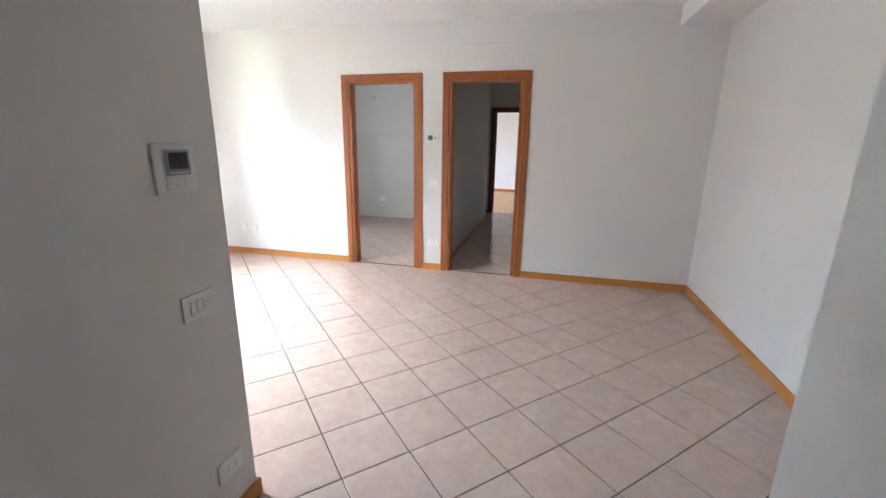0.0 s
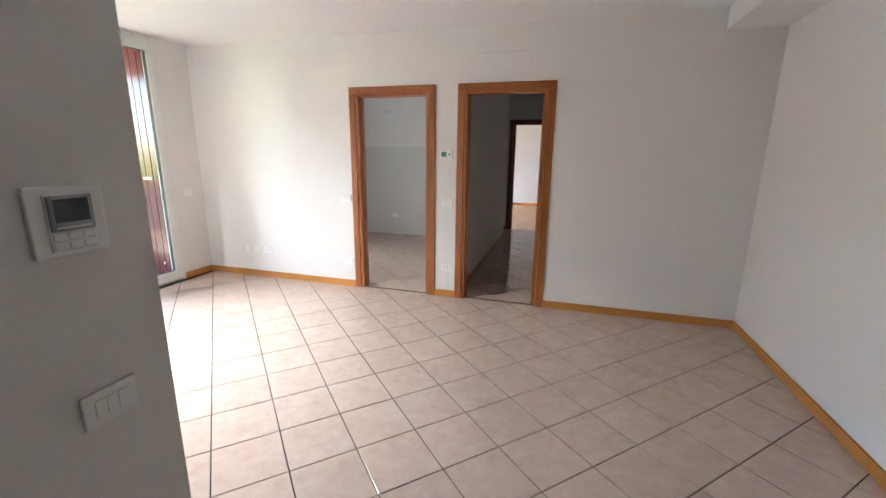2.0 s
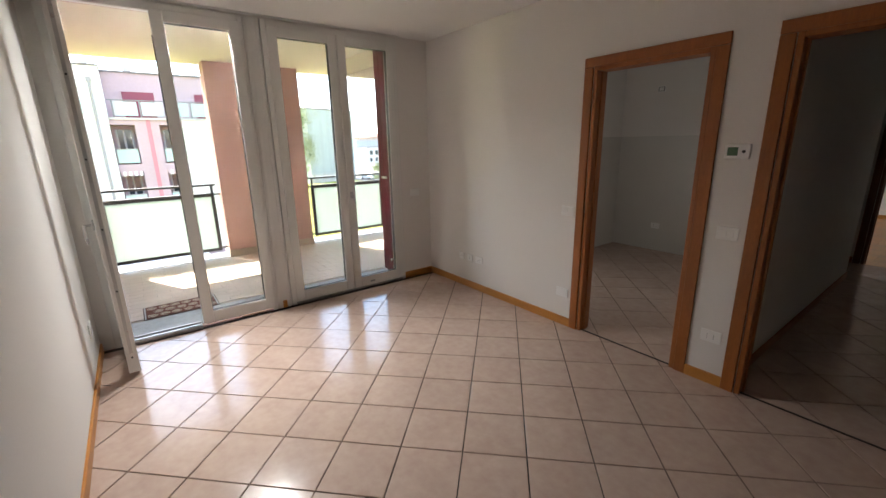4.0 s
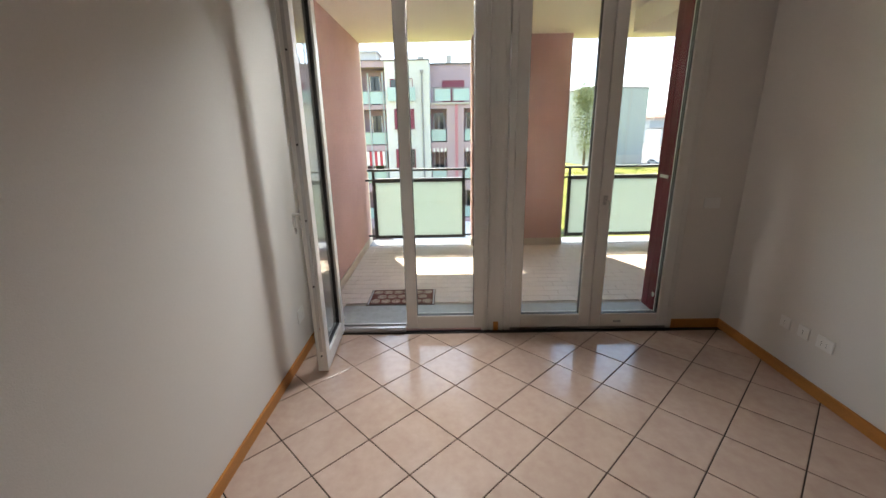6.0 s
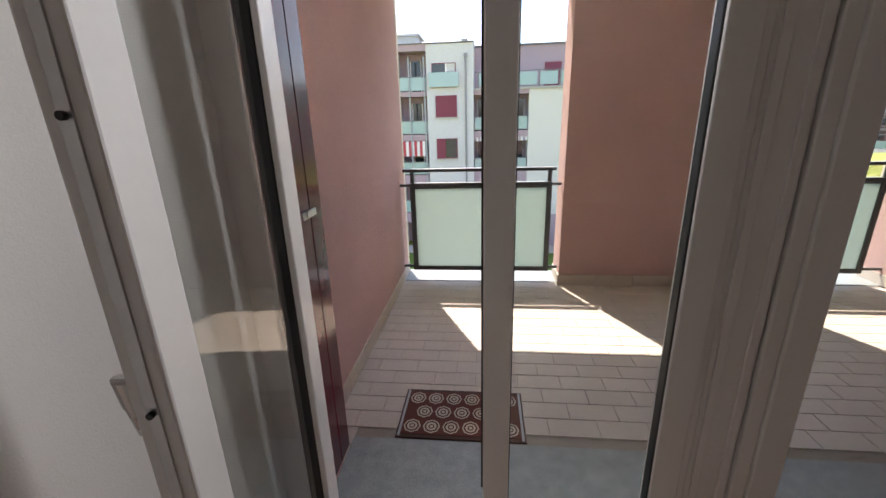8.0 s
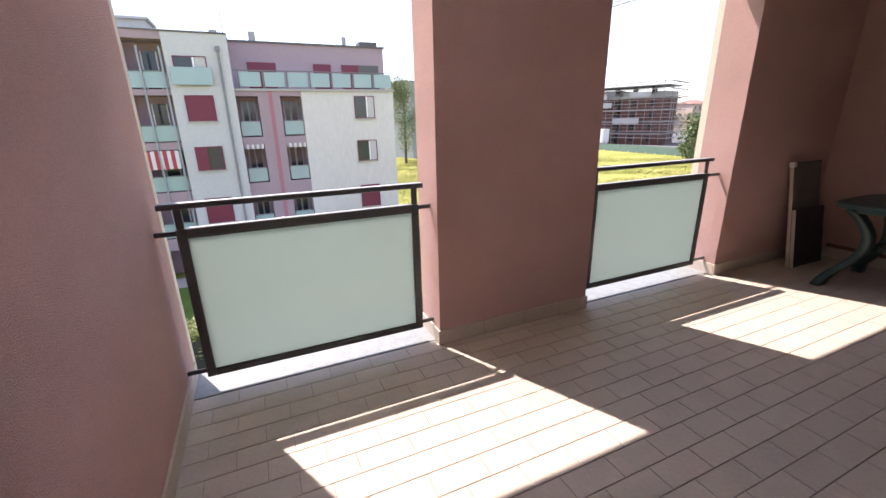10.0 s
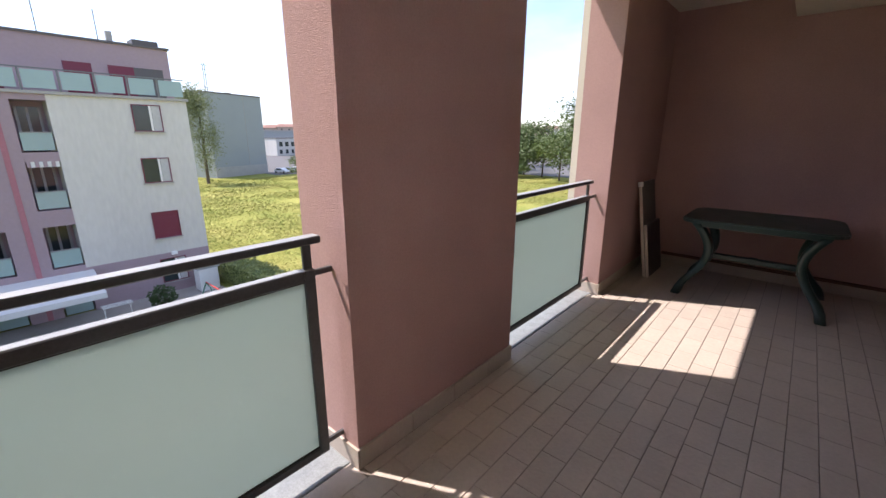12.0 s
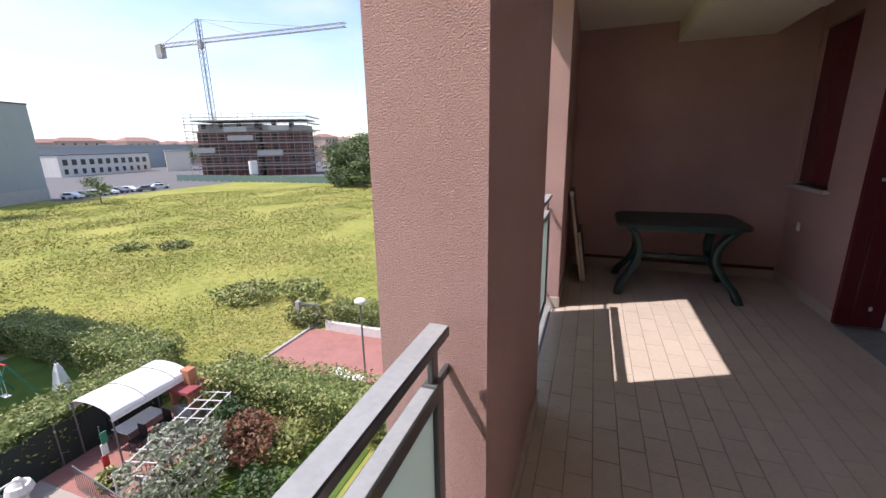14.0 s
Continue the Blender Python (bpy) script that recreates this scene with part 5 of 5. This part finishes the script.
bmesh.ops.remove_doubles(bm, verts=bm.verts, dist=1e-4)
part("roof", bm, REDTILE, sh, "red corrugated roof")
cb = thing("garden_cabinet", "white plastic cabinet against the neighbouring wall", "cabinet", at=(-34.9, 11.2, GZ + 0.03))
part("body", soft(boxes((-0.5, 0.5, -0.6, 0.6, 0, 1.55)), 0.02), PLATE, cb)
part("roof", boxes((-0.6, 0.6, -0.7, 0.7, 1.55, 1.66)), GREYPL, cb)
part("door", boxes((0.5, 0.52, -0.55, 0.0, 0.08, 1.45)), PLATE, cb)
part("door", boxes((0.5, 0.52, 0.01, 0.55, 0.08, 1.45)), PLATE, cb)
dr = thing("clothes_horse", "folding white clothes drying rack on the terrace", "drying rack", at=(-33.2, 5.9, GZ + 0.03))
for k in range(7):
    part("wire", tubes(0.012, ((-0.3 + k * 0.1, -0.7, 0.95), (-0.3 + k * 0.1, 0.7, 0.95))), WHITEST, dr)
for s in (-0.6, 0.6):
    part("leg", tubes(0.015, ((-0.35, s, 0), (0.35, s, 0.95))), WHITEST, dr)
    part("leg", tubes(0.015, ((0.35, s, 0), (-0.35, s, 0.95))), WHITEST, dr)
tp = thing("trampoline", "round trampoline with dark netting on the lawn", "trampoline", at=(-25.8, 4.4, GZ + 0.02))
bm = bmesh.new()
tube(bm, (0, 0, 0.5), (0, 0, 0.55), 1.2, 24)
part("bed", bm, IRON, tp)
for k in range(8):
    a = k * math.pi / 4
    part("pole", tubes(0.02, ((1.2 * math.cos(a), 1.2 * math.sin(a), 0), (1.2 * math.cos(a), 1.2 * math.sin(a), 1.9))), IRON, tp)

# patio things
bn = thing("stone_bench", "pale stone slab bench on the brick patio", "bench", at=(-16.0, 15.5, GZ + 0.03))
bn.rotation_euler = (0, 0, radians(-12))
part("seat", soft(boxes((-0.9, 0.9, -0.22, 0.22, 0.38, 0.48)), 0.015), WHITEST, bn)
for s in (-0.65, 0.65):
    part("support", boxes((s - 0.1, s + 0.1, -0.18, 0.18, 0, 0.38)), WHITEST, bn)
lp = thing("street_lamp", "slim garden lamp post with a round head", "lamp post", at=(-15.5, 16.2, GZ + 0.03))
part("pole", tubes(0.045, ((0, 0, 0), (0, 0, 3.6)), seg=10), IRON, lp)
bm = bmesh.new()
bmesh.ops.create_uvsphere(bm, u_segments=16, v_segments=8, radius=0.26, matrix=Matrix.Translation((0, 0, 3.7)) @ Matrix.Diagonal((1, 1, 0.55, 1)))
part("head", bm, WHITEST, lp)
bk = thing("toy_bike", "small red toy bicycle lying on the patio", "bicycle", at=(-20.1, 15.6, GZ + 0.03))
bm = bmesh.new()
poly_tubes(bm, 0.03, [(-0.4, 0, 0.2), (0, 0.05, 0.4), (0.35, 0, 0.2), (0.3, 0, 0.5)])
part("frame", bm, REDPAINT, bk)
for s in (-0.4, 0.38):
    bm = bmesh.new()
    tube(bm, (s, -0.03, 0.17), (s, 0.03, 0.17), 0.17, 14)
    part("wheel", bm, BLACK, bk)
solid("planter_wall", soft(boxes((-20.2, -14.0, 19.8, 20.05, GZ, GZ + 0.55)), 0.01), WHITEST, "low white planter wall at the patio", "wall", kind="structure")
gt2 = thing("metal_gate", "grey barred gate at the patio edge", "gate", at=(-21.3, 20.0, GZ))
part("frame", boxes((-0.7, 0.7, -0.03, 0.03, 0.1, 0.16), (-0.7, 0.7, -0.03, 0.03, 1.35, 1.41)), IRON, gt2)
for k in range(11):
    part("bar", boxes((-0.7 + k * 0.14 - 0.01, -0.7 + k * 0.14 + 0.01, -0.01, 0.01, 0.1, 1.4)), IRON, gt2)
part("gate_post", boxes((-0.95, -0.7, -0.12, 0.12, 0, 1.5)), CONC, gt2)

# ---- far things ----
gb = thing("grey_hall", "windowless blue-grey industrial hall beyond the meadow", "building", at=(-120.6, 48.8, GZ))
gb.rotation_euler = (0, 0, radians(18))
part("wall", boxes((-12, 6, -10, 6, 0, 19.5)), GREYCLAD, gb)
part("coping", boxes((-12.1, 6.1, -10.1, 6.1, 19.5, 19.8)), ROOFM, gb)
part("plinth", boxes((6, 6.15, -10, 6, 0, 2.5)), CONC, gb)
part("panel_joint", boxes((6.0, 6.03, 0.3, 0.42, 2.5, 19.5)), CONC, gb)
part("roof_vent", boxes((0, 1.2, 0, 1.2, 19.8, 20.5)), CONC, gb)
bm = bmesh.new()
for k in range(2):
    tube(bm, (2, -6.5 + 0.5 * k, 19.8), (2, -6.5 + 0.5 * k, 26.5), 0.08)
for z in (21, 23, 24, 25, 26):
    tube(bm, (2, -7.2, z), (2, -5.3, z), 0.05)
part("mast", bm, IRON, gb)

lw = thing("office_block", "low white two-storey office block far off", "building", at=(-205.5, 124, GZ))
lw.rotation_euler, lw.scale = (0, 0, radians(6)), (1, 1, 1.25)
part("wall", boxes((-12, 0, -19.5, 19.5, 0, 6.7)), F_WHITE, lw)
part("coping", boxes((-12.2, 0.2, -19.7, 19.7, 6.7, 7.0)), ROOFM, lw)
for k in range(11):
    part("window", boxes((-0.05, 0.1, -18 + k * 3.4, -16.2 + k * 3.4, 3.6, 5.4)), DARKGLASS, lw)
    part("window", boxes((-0.05, 0.1, -18 + k * 3.4, -16.6 + k * 3.4, 0.8, 2.4)), DARKGLASS, lw)
wh = thing("warehouse", "long grey warehouse far off", "building", at=(-245, 163, GZ))
wh.rotation_euler, wh.scale = (0, 0, radians(8)), (1, 1, 1.4)
part("wall", boxes((-20, 0, -48, 40, 0, 8.6)), GREYCLAD, wh)
part("roof", boxes((-20.3, 0.3, -48.3, 40.3, 8.6, 9.1)), CONC, wh)
hb = thing("site_hut", "low beige site building beside the construction", "building", at=(-197, 150, GZ))
hb.rotation_euler, hb.scale = (0, 0, radians(-36)), (1, 1, 1.6)
part("wall", boxes((-7, 7, -5, 5, 0, 5.6)), CREAM, hb)
part("roof", boxes((-7.3, 7.3, -5.3, 5.3, 5.6, 5.9)), CONC, hb)
g = np.random.default_rng(9)
for k in range(22):
    a = radians(19 + k * 2.1 + g.uniform(-0.6, 0.6))
    dd = g.uniform(300, 380)
    w, h = g.uniform(7, 14), g.uniform(12.5, 16.0)
    ho = thing("far_house", "distant house with a red tiled roof", "house", "distant town", at=(-6 - dd * math.cos(a), 2 + dd * math.sin(a), GZ))
    part("wall", boxes((-6, 6, -w, w, 0, h)), FARPINK if k % 3 else F_WHITE, ho)
    bm = bmesh.new()
    v = [bm.verts.new(p) for p in ((-6.6, -w - 0.6, h), (6.6, -w - 0.6, h), (6.6, w + 0.6, h), (-6.6, w + 0.6, h), (0, -w * 0.6, h + 2.4), (0, w * 0.6, h + 2.4))]
    for q in ((0, 1, 4), (1, 2, 5, 4), (2, 3, 5), (3, 0, 4, 5), (3, 2, 1, 0)):
        bm.faces.new([v[i] for i in q])
    part("roof", bm, FARROOF, ho)
    for j in range(4):
        part("window", boxes((6.0, 6.06, -w * 0.8 + j * w * 0.45, -w * 0.8 + j * w * 0.45 + 1.3, h - 3.0, h - 1.4)), DARKGLASS, ho)
for k in range(34):
    a = radians(16 + k * 1.55)
    dd = 290 + 60 * g.random()
    tree(-6 - dd * math.cos(a), 2 + dd * math.sin(a), g.uniform(9.5, 13), 7, "distant leafy tree in the town", 200 + k, 0.9, 260, LEAFTREE)

# construction site
cs = thing("construction_building", "unfinished dark brick building wrapped in scaffolding", "building", at=(-126.7, 129.2, GZ))
cs.rotation_euler, cs.scale = (0, 0, radians(21.7)), (1, 1, 1.2)
for k in range(5):
    z = k * 3.3
    part("floor_slab", boxes((-20, 20, -7.5, 8, z + 3.0, z + 3.3)), CONC, cs)
    part("wall", boxes((-19, 3, -6.4 if k < 4 else -5, 7, z, z + (3.0 if k < 4 else 2.2))), DARKBRICK if k < 4 else CONC, cs)
    part("wall", boxes((5, 19, -6.9, 7, z, z + (3.0 if k < 4 else 1.6))), DARKBRICK if k < 4 else CONC, cs)
    for j in range(6):
        x = -17 + j * 6.3
        part("opening", boxes((x, x + 1.6, -7.02 if x > 5 else -6.5, -6.38, z + 0.9, z + 2.4)), BLACK, cs)
sc = thing("scaffolding", "steel tube scaffolding round the unfinished building", "scaffolding", at=(-126.7, 129.2, GZ))
sc.rotation_euler, sc.scale = (0, 0, radians(21.7)), (1, 1, 1.2)
for k in range(17):
    x = -21.5 + k * 2.7
    part("standard", boxes((x - 0.06, x + 0.06, -9.0, -8.88, 0, 17.6 + 0.9 * (k % 2))), SCAFF, sc)
for k in range(7):
    y = -9 + k * 2.7
    part("standard", boxes((21.6, 21.72, y, y + 0.12, 0, 17.6 + 0.8 * (k % 2))), SCAFF, sc)
for k in range(9):
    z = 1.9 + k * 1.9
    part("deck", boxes((-22, 22, -9.1, -8.0, z, z + 0.16)), SCAFF, sc)
    part("guard_rail", boxes((-22, 22, -9.05, -8.97, z + 1.0, z + 1.1)), SCAFF, sc)
    part("deck", boxes((20.6, 21.8, -8.0, 9, z, z + 0.16)), SCAFF, sc)
for x0, x1, z in ((-8, 0, 13), (-7, 2, 10.5), (8, 15, 13.2), (-20, -12, 7), (3, 12, 6)):
    part("debris_panel", boxes((x0, x1, -9.2, -9.12, z, z + 1.5)), CONC, sc)
so = thing("silo", "white cement silo on the building site", "silo", at=(-108, 106, GZ))
bm = bmesh.new()
tube(bm, (0, 0, 2.0), (0, 0, 6.0), 1.3, 16)
tube(bm, (0, 0, 0.8), (0, 0, 2.0), 0.3, 16, 1.3)
part("tank", bm, WHITEST, so)
for k in range(4):
    a = k * 1.57 + 0.78
    part("leg", tubes(0.1, ((1.2 * math.cos(a), 1.2 * math.sin(a), 0), (1.2 * math.cos(a), 1.2 * math.sin(a), 2.2))), IRON, so)
sf = thing("site_fence", "green netted site fence beyond the meadow", "fence", at=(-98, 99.5, GZ))
for k in range(24):
    part("panel", boxes((-36 + k * 3, -33.1 + k * 3, -0.04, 0.04, 0.1, 2.0)), mat("green_site_net", (0.13, 0.20, 0.17), 0.9) if k == 0 else bpy.data.materials["green_site_net"], sf)
    part("foot", boxes((-36.2 + k * 3, -35.8 + k * 3, -0.3, 0.3, 0, 0.3)), CONC, sf)
for x, y, w, m in ((-121, 106, 3, CONC), (-96, 104, 1.8, WHITEST), (-88, 104, 1.6, CONC), (-116, 104, 2.5, TERRA), (-128, 103, 4, WHITEST)):
    pl = solid("pallet_stack", soft(boxes((x - w, x + w, y - 1, y + 1, GZ + 0.03, GZ + 1.4)), 0.08, 1), m, "stack of building material on the site", "material stack")

cr = thing("tower_crane", "pale lattice tower crane over the building site", "crane", at=(-137, 119.6, GZ))
cr.rotation_euler = (0, 0, radians(-4))
H = 45.5
def lattice(bm, a, b, half, n, r):
    a, b = Vector(a), Vector(b)
    d = (b - a)
    s = d.to_track_quat("Z", "Y").to_matrix()
    cor = [s @ Vector((half * i, half * j, 0)) for i, j in ((-1, -1), (1, -1), (1, 1), (-1, 1))]
    for c in cor:
        tube(bm, a + c, b + c, r, 4)
    for k in range(n):
        p, q = a + d * (k / n), a + d * ((k + 1) / n)
        for i in range(4):
            tube(bm, p + cor[i], q + cor[(i + 1) % 4], r * 0.6, 4)
bm = bmesh.new()
lattice(bm, (0, 0, 0), (0, 0, H), 0.8, 22, 0.14)
part("mast", bm, CRANE, cr)
bm = bmesh.new()
lattice(bm, (1, 0.12, H + 0.6), (56, 6.7, H + 0.6), 0.6, 26, 0.12)
part("jib", bm, CRANE, cr)
bm = bmesh.new()
lattice(bm, (-1, -0.12, H + 0.4), (-19, -2.3, H + 0.4), 0.6, 8, 0.12)
part("counter_jib", bm, CRANE, cr)
part("counterweight", boxes((-20, -17, -3.2, -1.4, H - 3.6, H + 0.8)), CONC, cr)
bm = bmesh.new()
lattice(bm, (0, 0, H), (0, 0, H + 7.5), 0.6, 5, 0.13)
part("tower_head", bm, CRANE, cr)
part("tie", tubes(0.09, ((0, 0, H + 7.4), (44, 5.3, H + 1.0)), ((0, 0, H + 7.4), (20, 2.4, H + 1.0)), ((0, 0, H + 7.4), (-17, -2.1, H + 1.0)), seg=4), CRANE, cr)
part("cab", boxes((0.6, 2.0, -2.0, -0.6, H - 2.2, H)), CRANE, cr)


def car(x, y, turn, m, label):
    c = thing("parked_car", label, "car", "cars in the car park", at=(x, y, GZ + 0.02))
    c.rotation_euler = (0, 0, radians(turn))
    bm = bmesh.new()
    prof = [(-2.1, 0.35), (-2.1, 0.85), (-1.7, 0.95), (-1.3, 1.42), (0.5, 1.42), (1.1, 0.98), (2.0, 0.85), (2.1, 0.4)]
    f = bm.faces.new([bm.verts.new((a, -0.85, b)) for a, b in prof])
    e = bmesh.ops.extrude_face_region(bm, geom=[f])["geom"]
    bmesh.ops.translate(bm, verts=[q for q in e if isinstance(q, bmesh.types.BMVert)], vec=(0, 1.7, 0))
    bmesh.ops.recalc_face_normals(bm, faces=bm.faces)
    part("body", soft(bm, 0.06), m, c)
    part("windows", boxes((-1.15, 0.55, -0.87, 0.87, 0.95, 1.32)), DARKGLASS, c)
    for a in (-1.35, 1.35):
        for s in (-0.8, 0.8):
            bm = bmesh.new()
            tube(bm, (a, s - 0.1, 0.32), (a, s + 0.1, 0.32), 0.32, 14)
            part("wheel", bm, BLACK, c)
for k in range(6):
    car(-113 - k * 0.3, 58.5 + k * 2.6, 18, CARW if k % 3 != 1 else CARG, "white parked car in a row" if k % 3 != 1 else "grey parked car in a row")
for k, (x, y) in enumerate(((-112, 74), (-114, 79), (-119, 82))):
    car(x, y, 70, CARG if k != 1 else CARW, "parked car beside the meadow")

# ---- tiles, piece by piece ----
PITCH, JOINT, U0, V0 = 0.3365, 0.006, 0.052, 0.008
S2 = math.sqrt(0.5)
def clip(poly, axis, lim, sign):
    out = []
    for p, q in zip(poly, poly[1:] + poly[:1]):
        a, b = sign * (p[axis] - lim), sign * (q[axis] - lim)
        if a >= 0:
            out.append(p)
        if a * b < 0:
            t = a / (a - b)
            out.append((p[0] + t * (q[0] - p[0]), p[1] + t * (q[1] - p[1])))
    return out
def prism(bm, poly, z0, z1, ch=0.0015):
    """Flat tile with a small chamfer, centred where the outline is given."""
    cx, cy = sum(p[0] for p in poly) / len(poly), sum(p[1] for p in poly) / len(poly)
    def ring(z, f):
        return [bm.verts.new((cx + (x - cx) * f, cy + (y - cy) * f, z)) for x, y in poly]
    a, b, c = ring(z0, 1), ring(z1 - ch, 1), ring(z1, 0.985)
    n = len(poly)
    bm.faces.new(c)
    for lo, hi in ((a, b), (b, c)):
        for i in range(n):
            bm.faces.new((lo[i], lo[(i + 1) % n], hi[(i + 1) % n], hi[i]))
def diagonal_tiles(x0, x1, y0, y1):
    us = [(x + y) * S2 for x in (x0, x1) for y in (y0, y1)]
    vs = [(y - x) * S2 for x in (x0, x1) for y in (y0, y1)]
    for i in range(math.floor((min(us) - U0) / PITCH), math.ceil((max(us) - U0) / PITCH)):
        for j in range(math.floor((min(vs) - V0) / PITCH), math.ceil((max(vs) - V0) / PITCH)):
            h = JOINT / 2
            ua, ub, va, vb = U0 + i * PITCH + h, U0 + (i + 1) * PITCH - h, V0 + j * PITCH + h, V0 + (j + 1) * PITCH - h
            full = [((u - v) * S2, (u + v) * S2) for u, v in ((ua, va), (ub, va), (ub, vb), (ua, vb))]
            poly = full
            for ax, lim, sg in ((0, x0, 1), (0, x1, -1), (1, y0, 1), (1, y1, -1)):
                poly = clip(poly, ax, lim, sg) if len(poly) > 2 else poly
            if len(poly) < 3:
                continue
            area = abs(sum(p[0] * q[1] - q[0] * p[1] for p, q in zip(poly, poly[1:] + poly[:1]))) / 2
            if area > 0.0006:
                yield poly, len(poly) == 4 and abs(area - (PITCH - JOINT) ** 2) < 1e-5
floor_ob = bpy.data.objects["floor"]
shared = None
for reg in ((WX + 0.07, EX, SY, NY), (CX, RX, -0.6, SY), (RX, EX, EY, SY)):
    for poly, whole in diagonal_tiles(*reg):
        cx, cy = sum(p[0] for p in poly) / len(poly), sum(p[1] for p in poly) / len(poly)
        if whole and shared:
            me = shared
        else:
            bm = bmesh.new()
            prism(bm, [(x - cx, y - cy) for x, y in poly], -0.006, 0.0)
            me = meshed("floor_tile", bm, TILE)
            if whole:
                shared = me
        o = new("floor_tile", me)
        o.location, o.parent = (cx, cy, 0), floor_ob
bm = bmesh.new()
for reg in ((WX, -0.88, NY + 0.12, 7.72), (-0.78, 0.42, NY + 0.12, 8.95), (KD[0] + 0.03, KD[1] - 0.03, NY, NY + 0.12), (HD[0] + 0.03, HD[1] - 0.03, NY, NY + 0.12), (-2.4, -0.78, 8.1, 8.95)):
    for poly, whole in diagonal_tiles(*reg):
        prism(bm, poly, -0.006, 0.0)
part("far_floor_tiles", bm, TILE, floor_ob)["kind"] = "stuff"
bm = bmesh.new()
for k in range(26):
    for j in range(9):
        x, y = -2.5 + k * 0.12, 8.96 + j * 0.5 - (0.25 if k % 2 else 0)
        slab(bm, x + 0.001, x + 0.119, max(y, 8.955), min(y + 0.498, 13.17), -0.006, 0.0)
part("parquet_blocks", bm, PARQUET, floor_ob)["kind"] = "stuff"

deck_ob = bpy.data.objects["balcony_floor"]
rest = bmesh.new()
shared = None
PW, PL, PJ = 0.1252, 0.2495, 0.004
for i in range(-1, 17):
    xa, xb = -6.51 + i * PW + PJ / 2, -6.51 + (i + 1) * PW - PJ / 2
    xa, xb = max(xa, -6.632), min(xb, WXO)
    if xb - xa < 0.01:
        continue
    y = 1.497 + (0 if i % 2 else -0.122) - 2 * PL
    while y < BEY:
        ya, yb = max(y + 0.001, BSY + 0.012), min(y + PL - 0.001, BEY - 0.012)
        y += PL
        spans = [(ya, yb)]
        if yb - ya < 0.012:
            continue
        # leave the granite sills free
        if xb > -4.56 and ya < 4.5:
            spans = []
            for s, e in ((BSY, 1.398), (4.202, 4.848), (5.802, BEY)):
                if min(e, yb) - max(s, ya) > 0.012:
                    spans.append((max(s, ya), min(e, yb)))
        if xa < COLX and 2.718 < (ya + yb) / 2 < 3.992 or xa < COLX and (ya + yb) / 2 > 5.518:
            slab(rest, COLX + 0.014, xb, ya, yb, -0.006, 0.0)
            continue
        if xa < COLX:
            cut = []
            for s, e in spans:
                for p, q in ((BSY, 2.718), (3.992, 5.518)):
                    if min(q, e) - max(p, s) > 0.012:
                        cut.append((max(p, s), min(q, e)))
            spans = cut
        for s, e in spans:
            if s > 5.45:
                slab(rest, xa, xb, s, e, -0.006, 0.0)
                continue
            whole = abs(e - s - (PL - 0.002)) < 1e-4 and abs(xb - xa - (PW - PJ)) < 1e-4
            cx, cy = (xa + xb) / 2, (s + e) / 2
            if whole and shared:
                me = shared
            else:
                bm = bmesh.new()
                prism(bm, [(xa - cx, s - cy), (xb - cx, s - cy), (xb - cx, e - cy), (xa - cx, e - cy)], -0.006, 0.0)
                me = meshed("deck_tile", bm, DECK)
                if whole:
                    shared = me
            o = new("deck_tile", me)
            o.location, o.parent = (cx, cy, 0), deck_ob
part("far_deck_tiles", rest, DECK, deck_ob)["kind"] = "stuff"
